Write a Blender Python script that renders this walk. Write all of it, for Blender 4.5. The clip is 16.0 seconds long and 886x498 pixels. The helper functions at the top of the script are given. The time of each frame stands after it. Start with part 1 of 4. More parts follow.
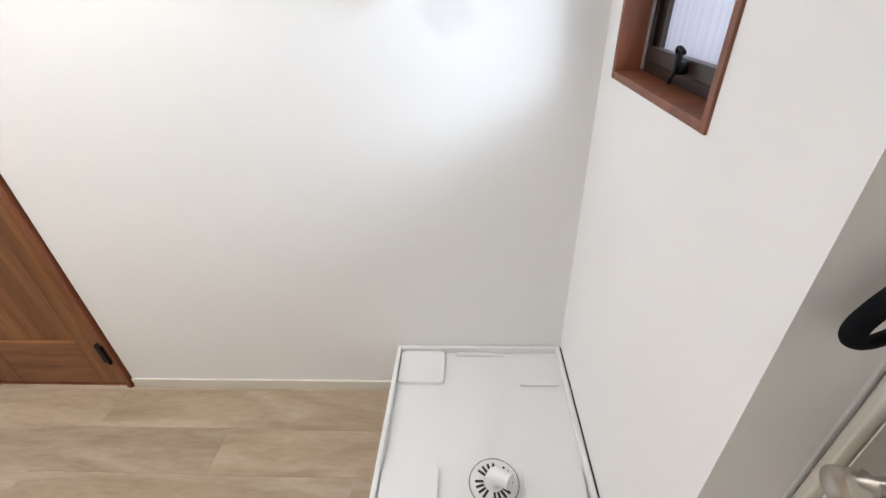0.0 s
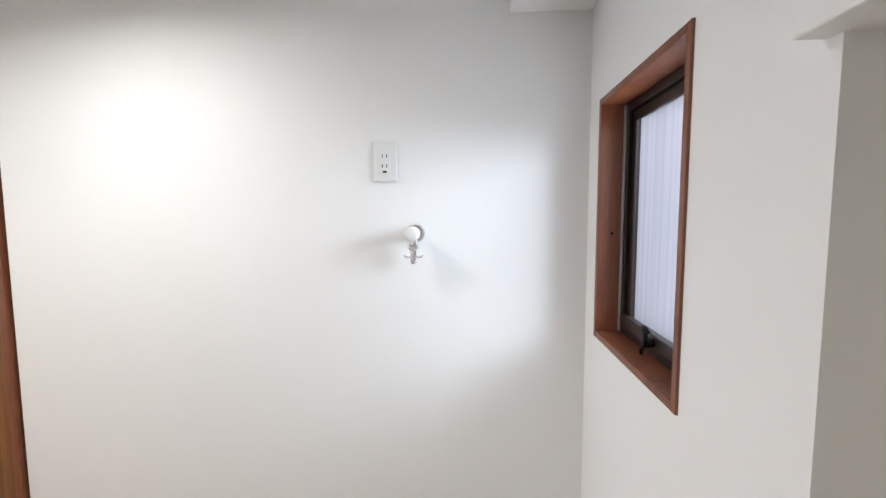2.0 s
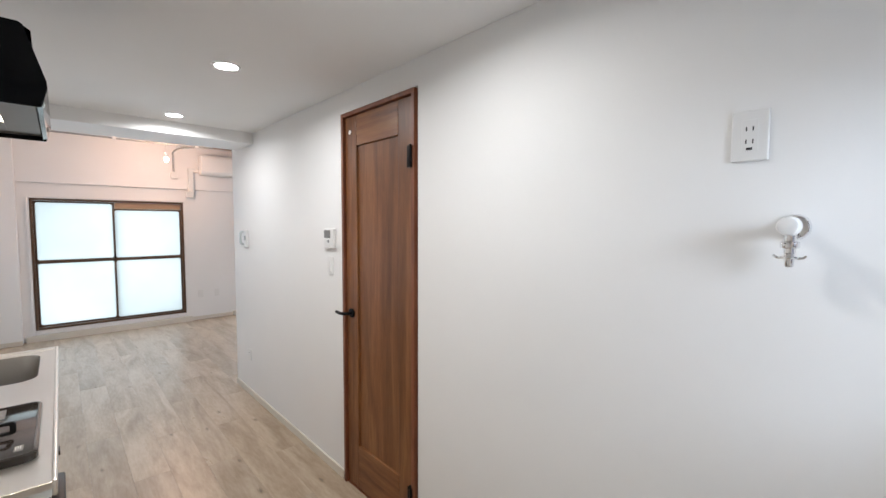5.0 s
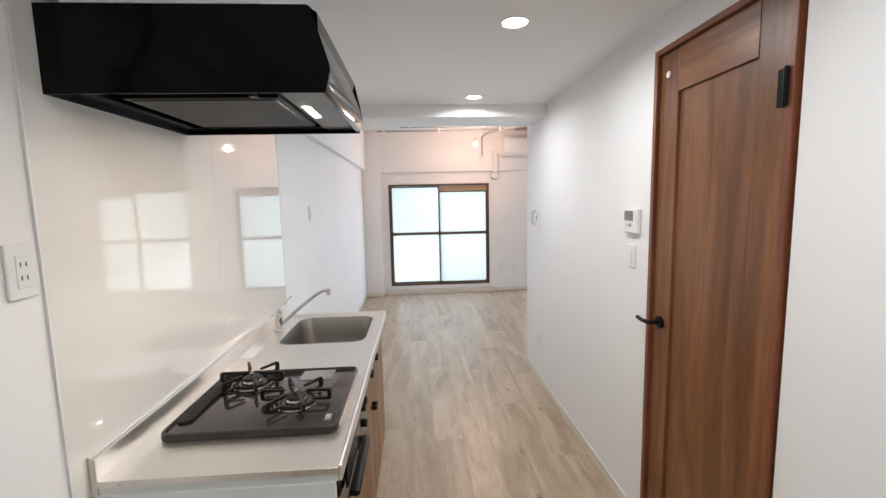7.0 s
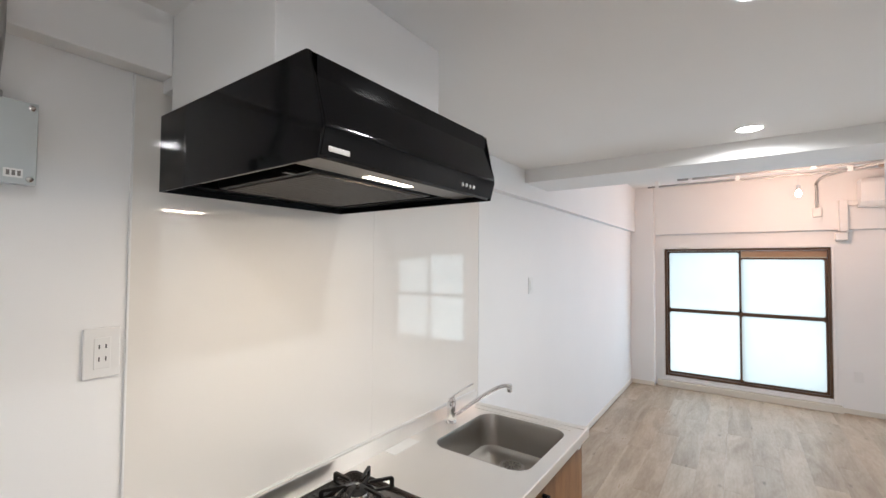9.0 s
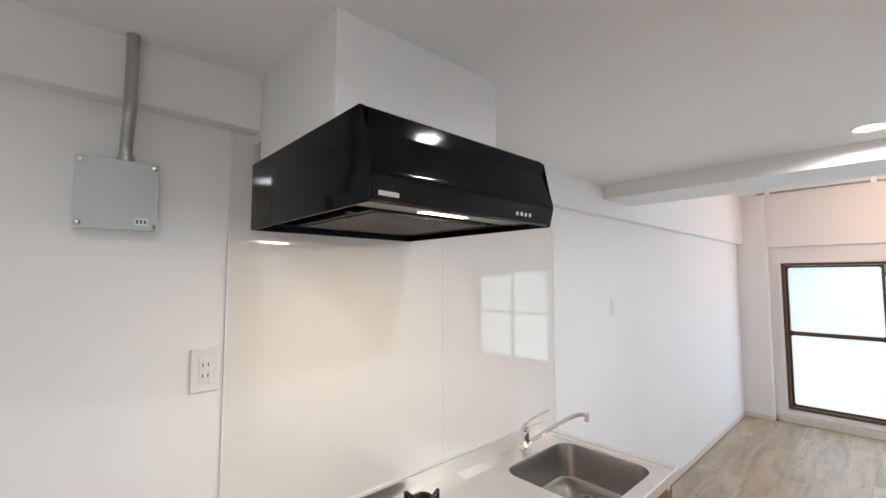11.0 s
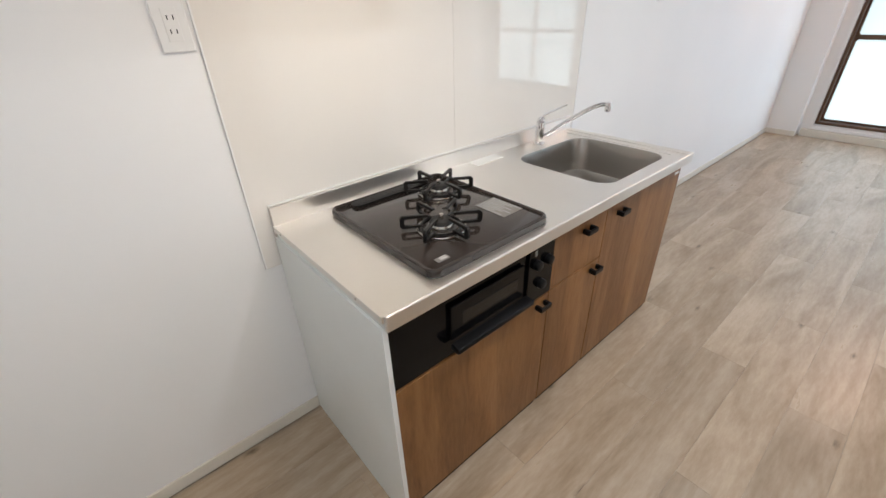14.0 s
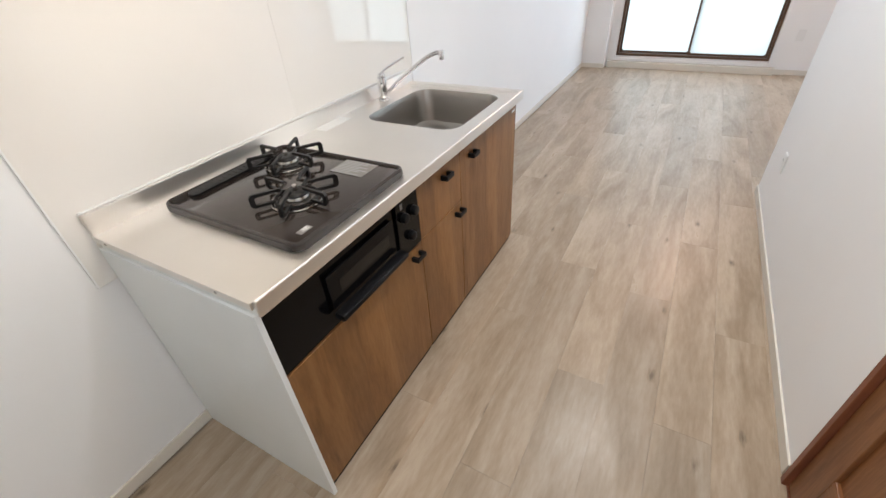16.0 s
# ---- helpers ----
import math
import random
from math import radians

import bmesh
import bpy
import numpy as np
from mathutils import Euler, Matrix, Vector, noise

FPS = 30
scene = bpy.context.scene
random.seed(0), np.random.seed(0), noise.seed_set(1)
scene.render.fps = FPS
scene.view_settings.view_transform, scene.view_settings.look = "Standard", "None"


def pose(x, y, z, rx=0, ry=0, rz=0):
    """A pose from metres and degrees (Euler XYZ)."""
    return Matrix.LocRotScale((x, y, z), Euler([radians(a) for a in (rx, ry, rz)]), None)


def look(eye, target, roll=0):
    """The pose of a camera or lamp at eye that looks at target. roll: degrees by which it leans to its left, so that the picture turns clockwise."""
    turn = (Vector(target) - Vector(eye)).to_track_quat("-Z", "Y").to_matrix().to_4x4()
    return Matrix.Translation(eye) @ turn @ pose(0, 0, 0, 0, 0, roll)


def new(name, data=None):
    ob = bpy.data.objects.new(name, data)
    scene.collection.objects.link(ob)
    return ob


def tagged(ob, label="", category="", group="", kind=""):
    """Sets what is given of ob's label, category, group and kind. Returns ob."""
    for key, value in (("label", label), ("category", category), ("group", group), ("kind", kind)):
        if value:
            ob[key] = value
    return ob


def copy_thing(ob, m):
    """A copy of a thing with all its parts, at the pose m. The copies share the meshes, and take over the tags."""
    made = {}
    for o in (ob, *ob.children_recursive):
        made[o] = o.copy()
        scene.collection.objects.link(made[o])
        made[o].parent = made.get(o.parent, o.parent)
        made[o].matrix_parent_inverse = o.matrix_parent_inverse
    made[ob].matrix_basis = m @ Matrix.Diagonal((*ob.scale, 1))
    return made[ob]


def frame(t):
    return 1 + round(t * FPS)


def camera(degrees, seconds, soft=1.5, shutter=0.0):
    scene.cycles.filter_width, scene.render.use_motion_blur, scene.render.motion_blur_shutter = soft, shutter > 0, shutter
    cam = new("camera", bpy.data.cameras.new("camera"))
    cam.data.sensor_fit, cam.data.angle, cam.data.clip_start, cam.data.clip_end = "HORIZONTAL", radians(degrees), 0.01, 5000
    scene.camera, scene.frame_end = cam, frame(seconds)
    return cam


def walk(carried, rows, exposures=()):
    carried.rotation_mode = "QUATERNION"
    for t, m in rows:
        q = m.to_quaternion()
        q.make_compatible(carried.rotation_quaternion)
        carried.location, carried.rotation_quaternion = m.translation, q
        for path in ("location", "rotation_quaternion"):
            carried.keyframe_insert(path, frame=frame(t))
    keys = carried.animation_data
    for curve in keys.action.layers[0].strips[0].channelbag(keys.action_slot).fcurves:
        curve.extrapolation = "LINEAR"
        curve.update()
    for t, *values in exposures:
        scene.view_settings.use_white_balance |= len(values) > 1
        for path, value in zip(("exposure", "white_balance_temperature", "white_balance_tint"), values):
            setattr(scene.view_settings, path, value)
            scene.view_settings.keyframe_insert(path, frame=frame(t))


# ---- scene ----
cam = camera(93.6, 16.0)
PATH = [
    (0, (-0.231, 0.697, 1.44), (-0.356, 2.385, 0.375), -2.8),
    (0.5, (-0.23, 0.676, 1.477), (-0.355, 2.492, 0.649), -2.0),
    (1, (-0.23, 0.659, 1.512), (-0.359, 2.563, 0.914), -1.3),
    (1.5, (-0.226, 0.65, 1.542), (-0.357, 2.613, 1.183), -0.7),
    (2, (-0.223, 0.634, 1.571), (-0.358, 2.623, 1.405), -0.2),
    (2.5, (-0.222, 0.62, 1.594), (-0.39, 2.613, 1.555), -0.0),
    (3, (-0.226, 0.62, 1.589), (-0.463, 2.606, 1.614), 0.3),
    (3.5, (-0.249, 0.621, 1.574), (-0.573, 2.595, 1.578), 0.3),
    (4, (-0.265, 0.626, 1.57), (-0.818, 2.547, 1.5), 0.3),
    (4.5, (-0.223, 0.723, 1.49), (-1.319, 2.396, 1.467), 0.6),
    (5, (-0.238, 0.669, 1.52), (-1.706, 2.022, 1.398), 0.2),
    (5.2, (-0.245, 0.671, 1.519), (-1.82, 1.897, 1.387), 0.3),
    (7.3, (-0.756, 0.938, 1.553), (-2.74, 0.847, 1.315), -1.5),
    (7.5, (-0.829, 0.995, 1.577), (-2.8, 0.756, 1.337), -1.5),
    (8, (-0.979, 1.047, 1.581), (-2.886, 0.476, 1.382), -0.6),
    (8.5, (-1.142, 1.091, 1.612), (-2.937, 0.214, 1.517), -0.1),
    (9, (-1.25, 1.232, 1.629), (-2.877, 0.071, 1.692), 0.4),
    (9.2, (-1.278, 1.281, 1.645), (-2.837, 0.033, 1.759), 0.5),
    (11.3, (-1.278, 1.308, 1.664), (-2.607, -0.183, 1.769), -0.6),
    (11.5, (-1.284, 1.298, 1.641), (-2.607, -0.202, 1.655), -0.9),
    (12, (-1.292, 1.277, 1.598), (-2.587, -0.227, 1.35), -0.9),
    (12.5, (-1.292, 1.271, 1.55), (-2.546, -0.21, 1.065), -1.2),
    (13, (-1.303, 1.266, 1.516), (-2.503, -0.17, 0.809), -1.4),
    (13.5, (-1.326, 1.262, 1.472), (-2.474, -0.117, 0.589), -1.7),
    (14, (-1.34, 1.258, 1.432), (-2.449, -0.061, 0.417), -2.1),
    (14.5, (-1.338, 1.254, 1.416), (-2.443, 0.005, 0.312), -2.4),
    (15, (-1.334, 1.255, 1.412), (-2.487, 0.098, 0.258), -2.8),
    (15.5, (-1.335, 1.269, 1.409), (-2.59, 0.248, 0.234), -3.4),
    (16, (-1.349, 1.3, 1.41), (-2.738, 0.464, 0.239), -4.2),
]
walk(cam, [(t, look(eye, target, roll)) for t, eye, target, roll in PATH], exposures=[(0, 1.32, 6280, 10), (2, 1.13, 6280, 10), (3.5, 1.08, 6280, 10), (5, 0.86, 6180, 10), (9, 0.94, 6180, 10), (13, 0.94, 6180, 10), (16, 1.16, 6180, 10)])

# ---- world, lamps, exposure ----
world = bpy.data.worlds.new("world")
scene.world = world
world.use_nodes = True
sky = world.node_tree.nodes.new("ShaderNodeTexSky")
sky.sky_type = "NISHITA"
sky.sun_disc = False
sky.sun_elevation, sky.sun_rotation = radians(45), radians(200)
world.node_tree.nodes["Background"].inputs[1].default_value = 0.1
world.node_tree.links.new(sky.outputs[0], world.node_tree.nodes["Background"].inputs[0])

N = 1.866        # north wall face
H = 2.255        # kitchen ceiling
H2 = 2.66        # living ceiling
W = -7.60        # west wall face
E = 0.114        # east wall face


def lamp(name, kind, m, power, colour, size=0.1, size_y=None, spot=None):
    d = bpy.data.lights.new(name, kind)
    d.energy, d.color = power, colour
    if kind == "AREA":
        d.size = size
        if size_y:
            d.shape, d.size_y = "RECTANGLE", size_y
    else:
        d.shadow_soft_size = size
    if spot:
        d.spot_size, d.spot_blend = radians(spot), 0.9
    ob = new(name, d)
    ob.matrix_world = m
    return ob


for wy, power in ((1.23, 21), (3.65, 29)):
    lamp("window_daylight", "AREA", look((W - 0.3, wy, 1.0), (0, wy, 0.9)), power, (0.62, 0.80, 1.0), 1.9, 1.9)
lamp("small_window_daylight", "AREA", look((1.05, 1.15, 1.87), (-0.15, 1.75, 1.40)), 13, (0.80, 0.90, 1.0), 0.85, 0.4)
lamp("small_window_glow", "AREA", look((E + 0.104, 1.54, 1.55), (E - 1, 1.54, 1.50)), 1.4, (0.84, 0.91, 1.0), 0.34, 0.48)
DOWNLIGHTS = [(-1.19, 1.276), (-2.402, 1.276), (-3.614, 1.276)]
for dx, dy in DOWNLIGHTS:
    d = lamp("downlight_lamp", "AREA", look((dx, dy, H - 0.008), (dx, dy, 0)), 4.0, (1.0, 0.975, 0.94), 0.085).data
    d.shape, d.spread = "DISK", radians(166)
lamp("hood_lamp", "AREA", look((-1.985, 0.547, 1.8185), (-1.985, 0.54, 0.8)), 2.0, (1.0, 0.80, 0.58), 0.14, 0.014)
lamp("bulb_lamp", "POINT", pose(-6.6, 1.71, 2.31), 12, (1.0, 0.60, 0.43), 0.03)

# ---- materials ----


def nodes_of(name):
    m = bpy.data.materials.new(name)
    m.use_nodes = True
    return m, m.node_tree, m.node_tree.nodes["Principled BSDF"]


def add(nt, kind, **values):
    n = nt.nodes.new(kind)
    for k, v in values.items():
        n.inputs[k].default_value = v
    return n


def ramp(nt, source, stops):
    r = nt.nodes.new("ShaderNodeValToRGB")
    el = r.color_ramp.elements
    while len(el) < len(stops):
        el.new(0.5)
    for e, (p, c) in zip(el, stops):
        e.position, e.color = p, (*c, 1)
    nt.links.new(source, r.inputs[0])
    return r.outputs[0]


def coords(nt, scale, random_shift=False):
    tc = nt.nodes.new("ShaderNodeTexCoord")
    mp = nt.nodes.new("ShaderNodeMapping")
    mp.inputs["Scale"].default_value = scale
    nt.links.new(tc.outputs["Object"], mp.inputs[0])
    if random_shift:
        info = nt.nodes.new("ShaderNodeObjectInfo")
        mul = nt.nodes.new("ShaderNodeVectorMath")
        mul.operation = "MULTIPLY"
        mul.inputs[1].default_value = (37.0, 53.0, 19.0)
        nt.links.new(info.outputs["Random"], mul.inputs[0])
        nt.links.new(mul.outputs[0], mp.inputs["Location"])
    return mp.outputs[0]


def bump(nt, b, source, strength, distance=0.002):
    n = nt.nodes.new("ShaderNodeBump")
    n.inputs["Strength"].default_value, n.inputs["Distance"].default_value = strength, distance
    nt.links.new(source, n.inputs["Height"])
    nt.links.new(n.outputs[0], b.inputs["Normal"])


def plain(name, colour, rough=0.5, metal=0.0, vary=0.04, scale=30.0, relief=0.0, coat=0.0, fine=0.0, spec=0.5):
    """A surface of one colour with faint blotches, uneven gloss and fine relief."""
    m, nt, b = nodes_of(name)
    v = coords(nt, (1, 1, 1))
    n = add(nt, "ShaderNodeTexNoise", Scale=scale * 0.15, Detail=5.0)
    nt.links.new(v, n.inputs["Vector"])
    lo, hi = [c * (1 - vary) for c in colour], [min(1, c * (1 + vary)) for c in colour]
    nt.links.new(ramp(nt, n.outputs["Fac"], [(0.3, lo), (0.7, hi)]), b.inputs["Base Color"])
    r0, r1 = max(0.02, rough * 0.95), min(1, rough * 1.05)
    nt.links.new(ramp(nt, n.outputs["Fac"], [(0.3, (r0,) * 3), (0.7, (r1,) * 3)]), b.inputs["Roughness"])
    b.inputs["Metallic"].default_value = metal
    b.inputs["Coat Weight"].default_value = coat
    b.inputs["Specular IOR Level"].default_value = spec
    if relief:
        f = add(nt, "ShaderNodeTexNoise", Scale=fine or scale * 12, Detail=4.0)
        nt.links.new(v, f.inputs["Vector"])
        bump(nt, b, f.outputs["Fac"], relief)
    return m


def wood(name, dark, mid, light, stretch, rough=0.45, board=None, random_shift=False, knots=0.0, jitter=0.0):
    """Grained wood; stretch is the mapping scale (small along the grain)."""
    m, nt, b = nodes_of(name)
    v = coords(nt, stretch, random_shift)
    big = add(nt, "ShaderNodeTexNoise", Scale=2.2, Detail=3.0, Distortion=1.2)
    fine = add(nt, "ShaderNodeTexNoise", Scale=22.0, Detail=8.0, Roughness=0.65)
    for n in (big, fine):
        nt.links.new(v, n.inputs["Vector"])
    mix = nt.nodes.new("ShaderNodeMath")
    mix.operation = "MULTIPLY_ADD"
    mix.inputs[1].default_value = 0.38
    nt.links.new(fine.outputs["Fac"], mix.inputs[0])
    half = nt.nodes.new("ShaderNodeMath")
    half.operation = "MULTIPLY"
    half.inputs[1].default_value = 0.62
    nt.links.new(big.outputs["Fac"], half.inputs[0])
    nt.links.new(half.outputs[0], mix.inputs[2])
    colour = ramp(nt, mix.outputs[0], [(0.33, dark), (0.5, mid), (0.66, light)])

    def blend(kind, fac, a, c):
        x = nt.nodes.new("ShaderNodeMix")
        x.data_type, x.blend_type = "RGBA", kind
        if isinstance(fac, float):
            x.inputs["Factor"].default_value = fac
        else:
            nt.links.new(fac, x.inputs["Factor"])
        nt.links.new(a, x.inputs[6])
        if isinstance(c, tuple):
            x.inputs[7].default_value = (*c, 1)
        else:
            nt.links.new(c, x.inputs[7])
        return x.outputs[2]
    if board:
        # glued-up boards side by side
        vb = coords(nt, board)
        w = add(nt, "ShaderNodeTexVoronoi", Scale=1.0)
        nt.links.new(vb, w.inputs["Vector"])
        sep = nt.nodes.new("ShaderNodeSeparateColor")
        nt.links.new(w.outputs["Color"], sep.inputs[0])
        tone = ramp(nt, sep.outputs[0], [(0.0, (0.72, 0.70, 0.68)), (1.0, (1.12, 1.12, 1.1))])
        colour = blend("MULTIPLY", 0.8, colour, tone)
    if jitter:
        info = nt.nodes.new("ShaderNodeObjectInfo")
        tone = ramp(nt, info.outputs["Random"], [(0.0, (1 - jitter,) * 3), (0.5, (1.0, 0.985, 0.97)), (1.0, (1 + jitter * 0.4,) * 3)])
        colour = blend("MULTIPLY", 1.0, colour, tone)
    if knots:
        vk = coords(nt, (1.25, 3.1, 1.0), random_shift)
        k = add(nt, "ShaderNodeTexVoronoi", Scale=1.0)
        k.voronoi_dimensions = "2D"
        nt.links.new(vk, k.inputs["Vector"])
        dist = nt.nodes.new("ShaderNodeMath")
        dist.operation = "MULTIPLY_ADD"
        dist.inputs[1].default_value, dist.inputs[2].default_value = 0.10, -0.05
        nt.links.new(fine.outputs["Fac"], dist.inputs[0])
        su = nt.nodes.new("ShaderNodeMath")
        nt.links.new(k.outputs["Distance"], su.inputs[0])
        nt.links.new(dist.outputs[0], su.inputs[1])
        mask = ramp(nt, su.outputs[0], [(0.0, (knots,) * 3), (0.016, (knots * 0.6,) * 3), (0.048, (0, 0, 0))])
        colour = blend("MIX", mask, colour, tuple(c * 0.45 for c in dark))
    nt.links.new(colour, b.inputs["Base Color"])
    nt.links.new(ramp(nt, mix.outputs[0], [(0.3, (rough * 1.2,) * 3), (0.7, (rough * 0.85,) * 3)]), b.inputs["Roughness"])
    bump(nt, b, mix.outputs[0], 0.12, 0.001)
    return m


def brushed(name, colour, rough, scale):
    m, nt, b = nodes_of(name)
    b.inputs["Metallic"].default_value = 1.0
    v = coords(nt, scale)
    n = add(nt, "ShaderNodeTexNoise", Scale=60.0, Detail=6.0)
    c = add(nt, "ShaderNodeTexNoise", Scale=2.5, Detail=3.0)
    nt.links.new(v, n.inputs["Vector"])
    nt.links.new(coords(nt, (1, 1, 1)), c.inputs["Vector"])
    nt.links.new(ramp(nt, c.outputs["Fac"], [(0.3, [k * 0.93 for k in colour]), (0.7, colour)]), b.inputs["Base Color"])
    nt.links.new(ramp(nt, n.outputs["Fac"], [(0.3, (rough * 0.92,) * 3), (0.7, (rough * 1.08,) * 3)]), b.inputs["Roughness"])
    bump(nt, b, n.outputs["Fac"], 0.015, 0.0003)
    return m


def glowing(name, colour, strength):
    m, nt, b = nodes_of(name)
    b.inputs["Base Color"].default_value = (*colour, 1)
    b.inputs["Emission Color"].default_value = (*colour, 1)
    b.inputs["Emission Strength"].default_value = strength
    return m


def frosted(name, colour, stripes):
    """Obscure glass: scatters the daylight, with a glossy face."""
    m, nt, b = nodes_of(name)
    nt.nodes.remove(b)
    out = nt.nodes["Material Output"]
    tr = nt.nodes.new("ShaderNodeBsdfTranslucent")
    gl = add(nt, "ShaderNodeBsdfGlossy", Roughness=0.25)
    mix = nt.nodes.new("ShaderNodeMixShader")
    mix.inputs[0].default_value = 0.06
    n = add(nt, "ShaderNodeTexNoise", Scale=1.0, Detail=4.0)
    nt.links.new(coords(nt, stripes), n.inputs["Vector"])
    nt.links.new(ramp(nt, n.outputs["Fac"], [(0.35, [c * 0.86 for c in colour]), (0.6, colour)]), tr.inputs[0])
    nt.links.new(tr.outputs[0], mix.inputs[1])
    nt.links.new(gl.outputs[0], mix.inputs[2])
    nt.links.new(mix.outputs[0], out.inputs[0])
    return m


WALL = plain("white_wallpaper", (0.835, 0.83, 0.82), 0.75, vary=0.015, scale=10, relief=0.08, fine=320)
CEIL = plain("ceiling_paper", (0.84, 0.835, 0.825), 0.85, vary=0.02, scale=8, relief=0.3, fine=220)
CREAM = plain("cream_trim", (0.70, 0.66, 0.58), 0.45, vary=0.03, relief=0.04)
RAW = wood("raw_timber", (0.16, 0.09, 0.05), (0.30, 0.18, 0.10), (0.42, 0.27, 0.16), (1.0, 0.15, 1.0))
FLOOR = wood("oak_vinyl", (0.280, 0.208, 0.136), (0.388, 0.305, 0.217), (0.482, 0.398, 0.302), (0.6, 3.0, 1.0), 0.31, random_shift=True, knots=0.9, jitter=0.16)
JOINT = plain("floor_joint", (0.34, 0.28, 0.21), 0.7)
DOORWOOD = wood("door_wood", (0.115, 0.039, 0.011), (0.205, 0.078, 0.024), (0.30, 0.128, 0.044), (6.0, 6.0, 0.45), 0.38, board=(7.0, 0.01, 0.25))
RAILWOOD = wood("door_rail_wood", (0.115, 0.039, 0.011), (0.205, 0.078, 0.024), (0.30, 0.128, 0.044), (0.45, 6.0, 6.0), 0.38)
CASING = wood("red_casing", (0.125, 0.036, 0.015), (0.185, 0.058, 0.025), (0.24, 0.083, 0.038), (5.0, 5.0, 0.6), 0.4)
CABWOOD = wood("cabinet_wood", (0.150, 0.063, 0.017), (0.240, 0.108, 0.032), (0.305, 0.150, 0.050), (4.0, 4.0, 0.6), 0.40, board=(9.0, 0.01, 0.3))
STEEL = brushed("brushed_steel", (0.83, 0.805, 0.765), 0.36, (0.02, 3.0, 3.0))
SINK = brushed("sink_steel", (0.42, 0.405, 0.38), 0.30, (0.3, 1.0, 0.3))
CHROME = plain("chrome", (0.82, 0.82, 0.83), 0.07, 1.0, vary=0.02)
SATIN = plain("satin_nickel", (0.55, 0.53, 0.50), 0.25, 1.0, vary=0.03)
BRONZE = plain("bronze_aluminium", (0.022, 0.014, 0.011), 0.32, 0.2, vary=0.12)
BROWNALU = plain("brown_sash", (0.10, 0.055, 0.03), 0.4, 0.3, vary=0.1)
BLACKGLOSS = plain("black_enamel", (0.003, 0.003, 0.0035), 0.09, vary=0.1, spec=0.16)
BLACK = plain("matt_black", (0.005, 0.005, 0.0055), 0.32, vary=0.15, relief=0.05, spec=0.16)
GRILLGLASS = plain("grill_glass", (0.010, 0.009, 0.008), 0.1, spec=0.3)
IRON = plain("cast_iron", (0.008, 0.0075, 0.007), 0.42, vary=0.2, relief=0.15, spec=0.3)
ENAMEL = plain("brown_grey_enamel", (0.029, 0.023, 0.020), 0.09, vary=0.06, spec=0.55)
ENAMELRIM = plain("enamel_rim", (0.040, 0.034, 0.031), 0.2, vary=0.06)
FILTER = plain("filter_metal", (0.052, 0.045, 0.040), 0.45, 0.4, vary=0.15)
PANEL = plain("gloss_panel", (0.80, 0.770, 0.722), 0.035, vary=0.01, coat=1.0)
WHITE = plain("white_plastic", (0.78, 0.775, 0.76), 0.3, vary=0.02)
PAN = plain("pan_plastic", (0.80, 0.80, 0.80), 0.32, vary=0.0)
SIDE = plain("cabinet_side_white", (0.74, 0.76, 0.74), 0.35, vary=0.02)
GREYBOX = plain("grey_box_paint", (0.54, 0.58, 0.58), 0.4, vary=0.05, relief=0.05)
GALV = plain("galvanised_tube", (0.42, 0.42, 0.41), 0.4, 0.7, vary=0.1)
DARK = plain("dark_slot", (0.02, 0.02, 0.02), 0.6)
GREYPLASTIC = plain("grey_plastic", (0.30, 0.31, 0.31), 0.4)
FABRIC = plain("black_strap", (0.007, 0.0075, 0.010), 0.85, vary=0.2, relief=0.3, spec=0.12)
DOORPAINT = plain("cream_door_paint", (0.74, 0.70, 0.62), 0.35, vary=0.03)
PAPER = plain("white_label", (0.82, 0.82, 0.80), 0.5)
DIMLABEL = plain("worn_label", (0.17, 0.16, 0.15), 0.35)
HOODMETAL = plain("hood_underside_metal", (0.13, 0.12, 0.11), 0.36, 0.6, vary=0.06)
GLASS_W = frosted("frosted_glass", (0.66, 0.63, 0.56), (0.6, 0.6, 0.6))
GLASS_E = frosted("reeded_glass", (0.235, 0.222, 0.232), (1.0, 55.0, 0.7))
LED = glowing("downlight_glow", (1.0, 0.97, 0.92), 14)
HOODLED = glowing("hood_lamp_glow", (1.0, 0.84, 0.62), 9)
BULB = glowing("bulb_glow", (1.0, 0.66, 0.38), 30)

# ---- mesh helpers ----
ORIGIN = {}


def thing(name, at, label, category, group="", kind=""):
    ob = new(name)
    ob.empty_display_size = 0.05
    ob.location = at
    ORIGIN[ob.name] = Vector(at)
    return tagged(ob, label, category, group, kind)


def part(name, bm, material, parent=None, label=""):
    """Links a bmesh (world coordinates) as one mesh object under a thing or a part."""
    o = ORIGIN.get(parent.name, Vector()) if parent else Vector()
    bmesh.ops.translate(bm, verts=bm.verts, vec=-o)
    bmesh.ops.recalc_face_normals(bm, faces=bm.faces)
    me = bpy.data.meshes.new(name)
    bm.to_mesh(me)
    bm.free()
    me.materials.append(material)
    ob = new(name, me)
    if parent:
        ob.parent = parent
        ORIGIN[ob.name] = o
    if label:
        tagged(ob, label)
    return ob


def smooth(ob):
    ob.data.polygons.foreach_set("use_smooth", [True] * len(ob.data.polygons))
    ob.data.set_sharp_from_angle(angle=radians(35))
    return ob


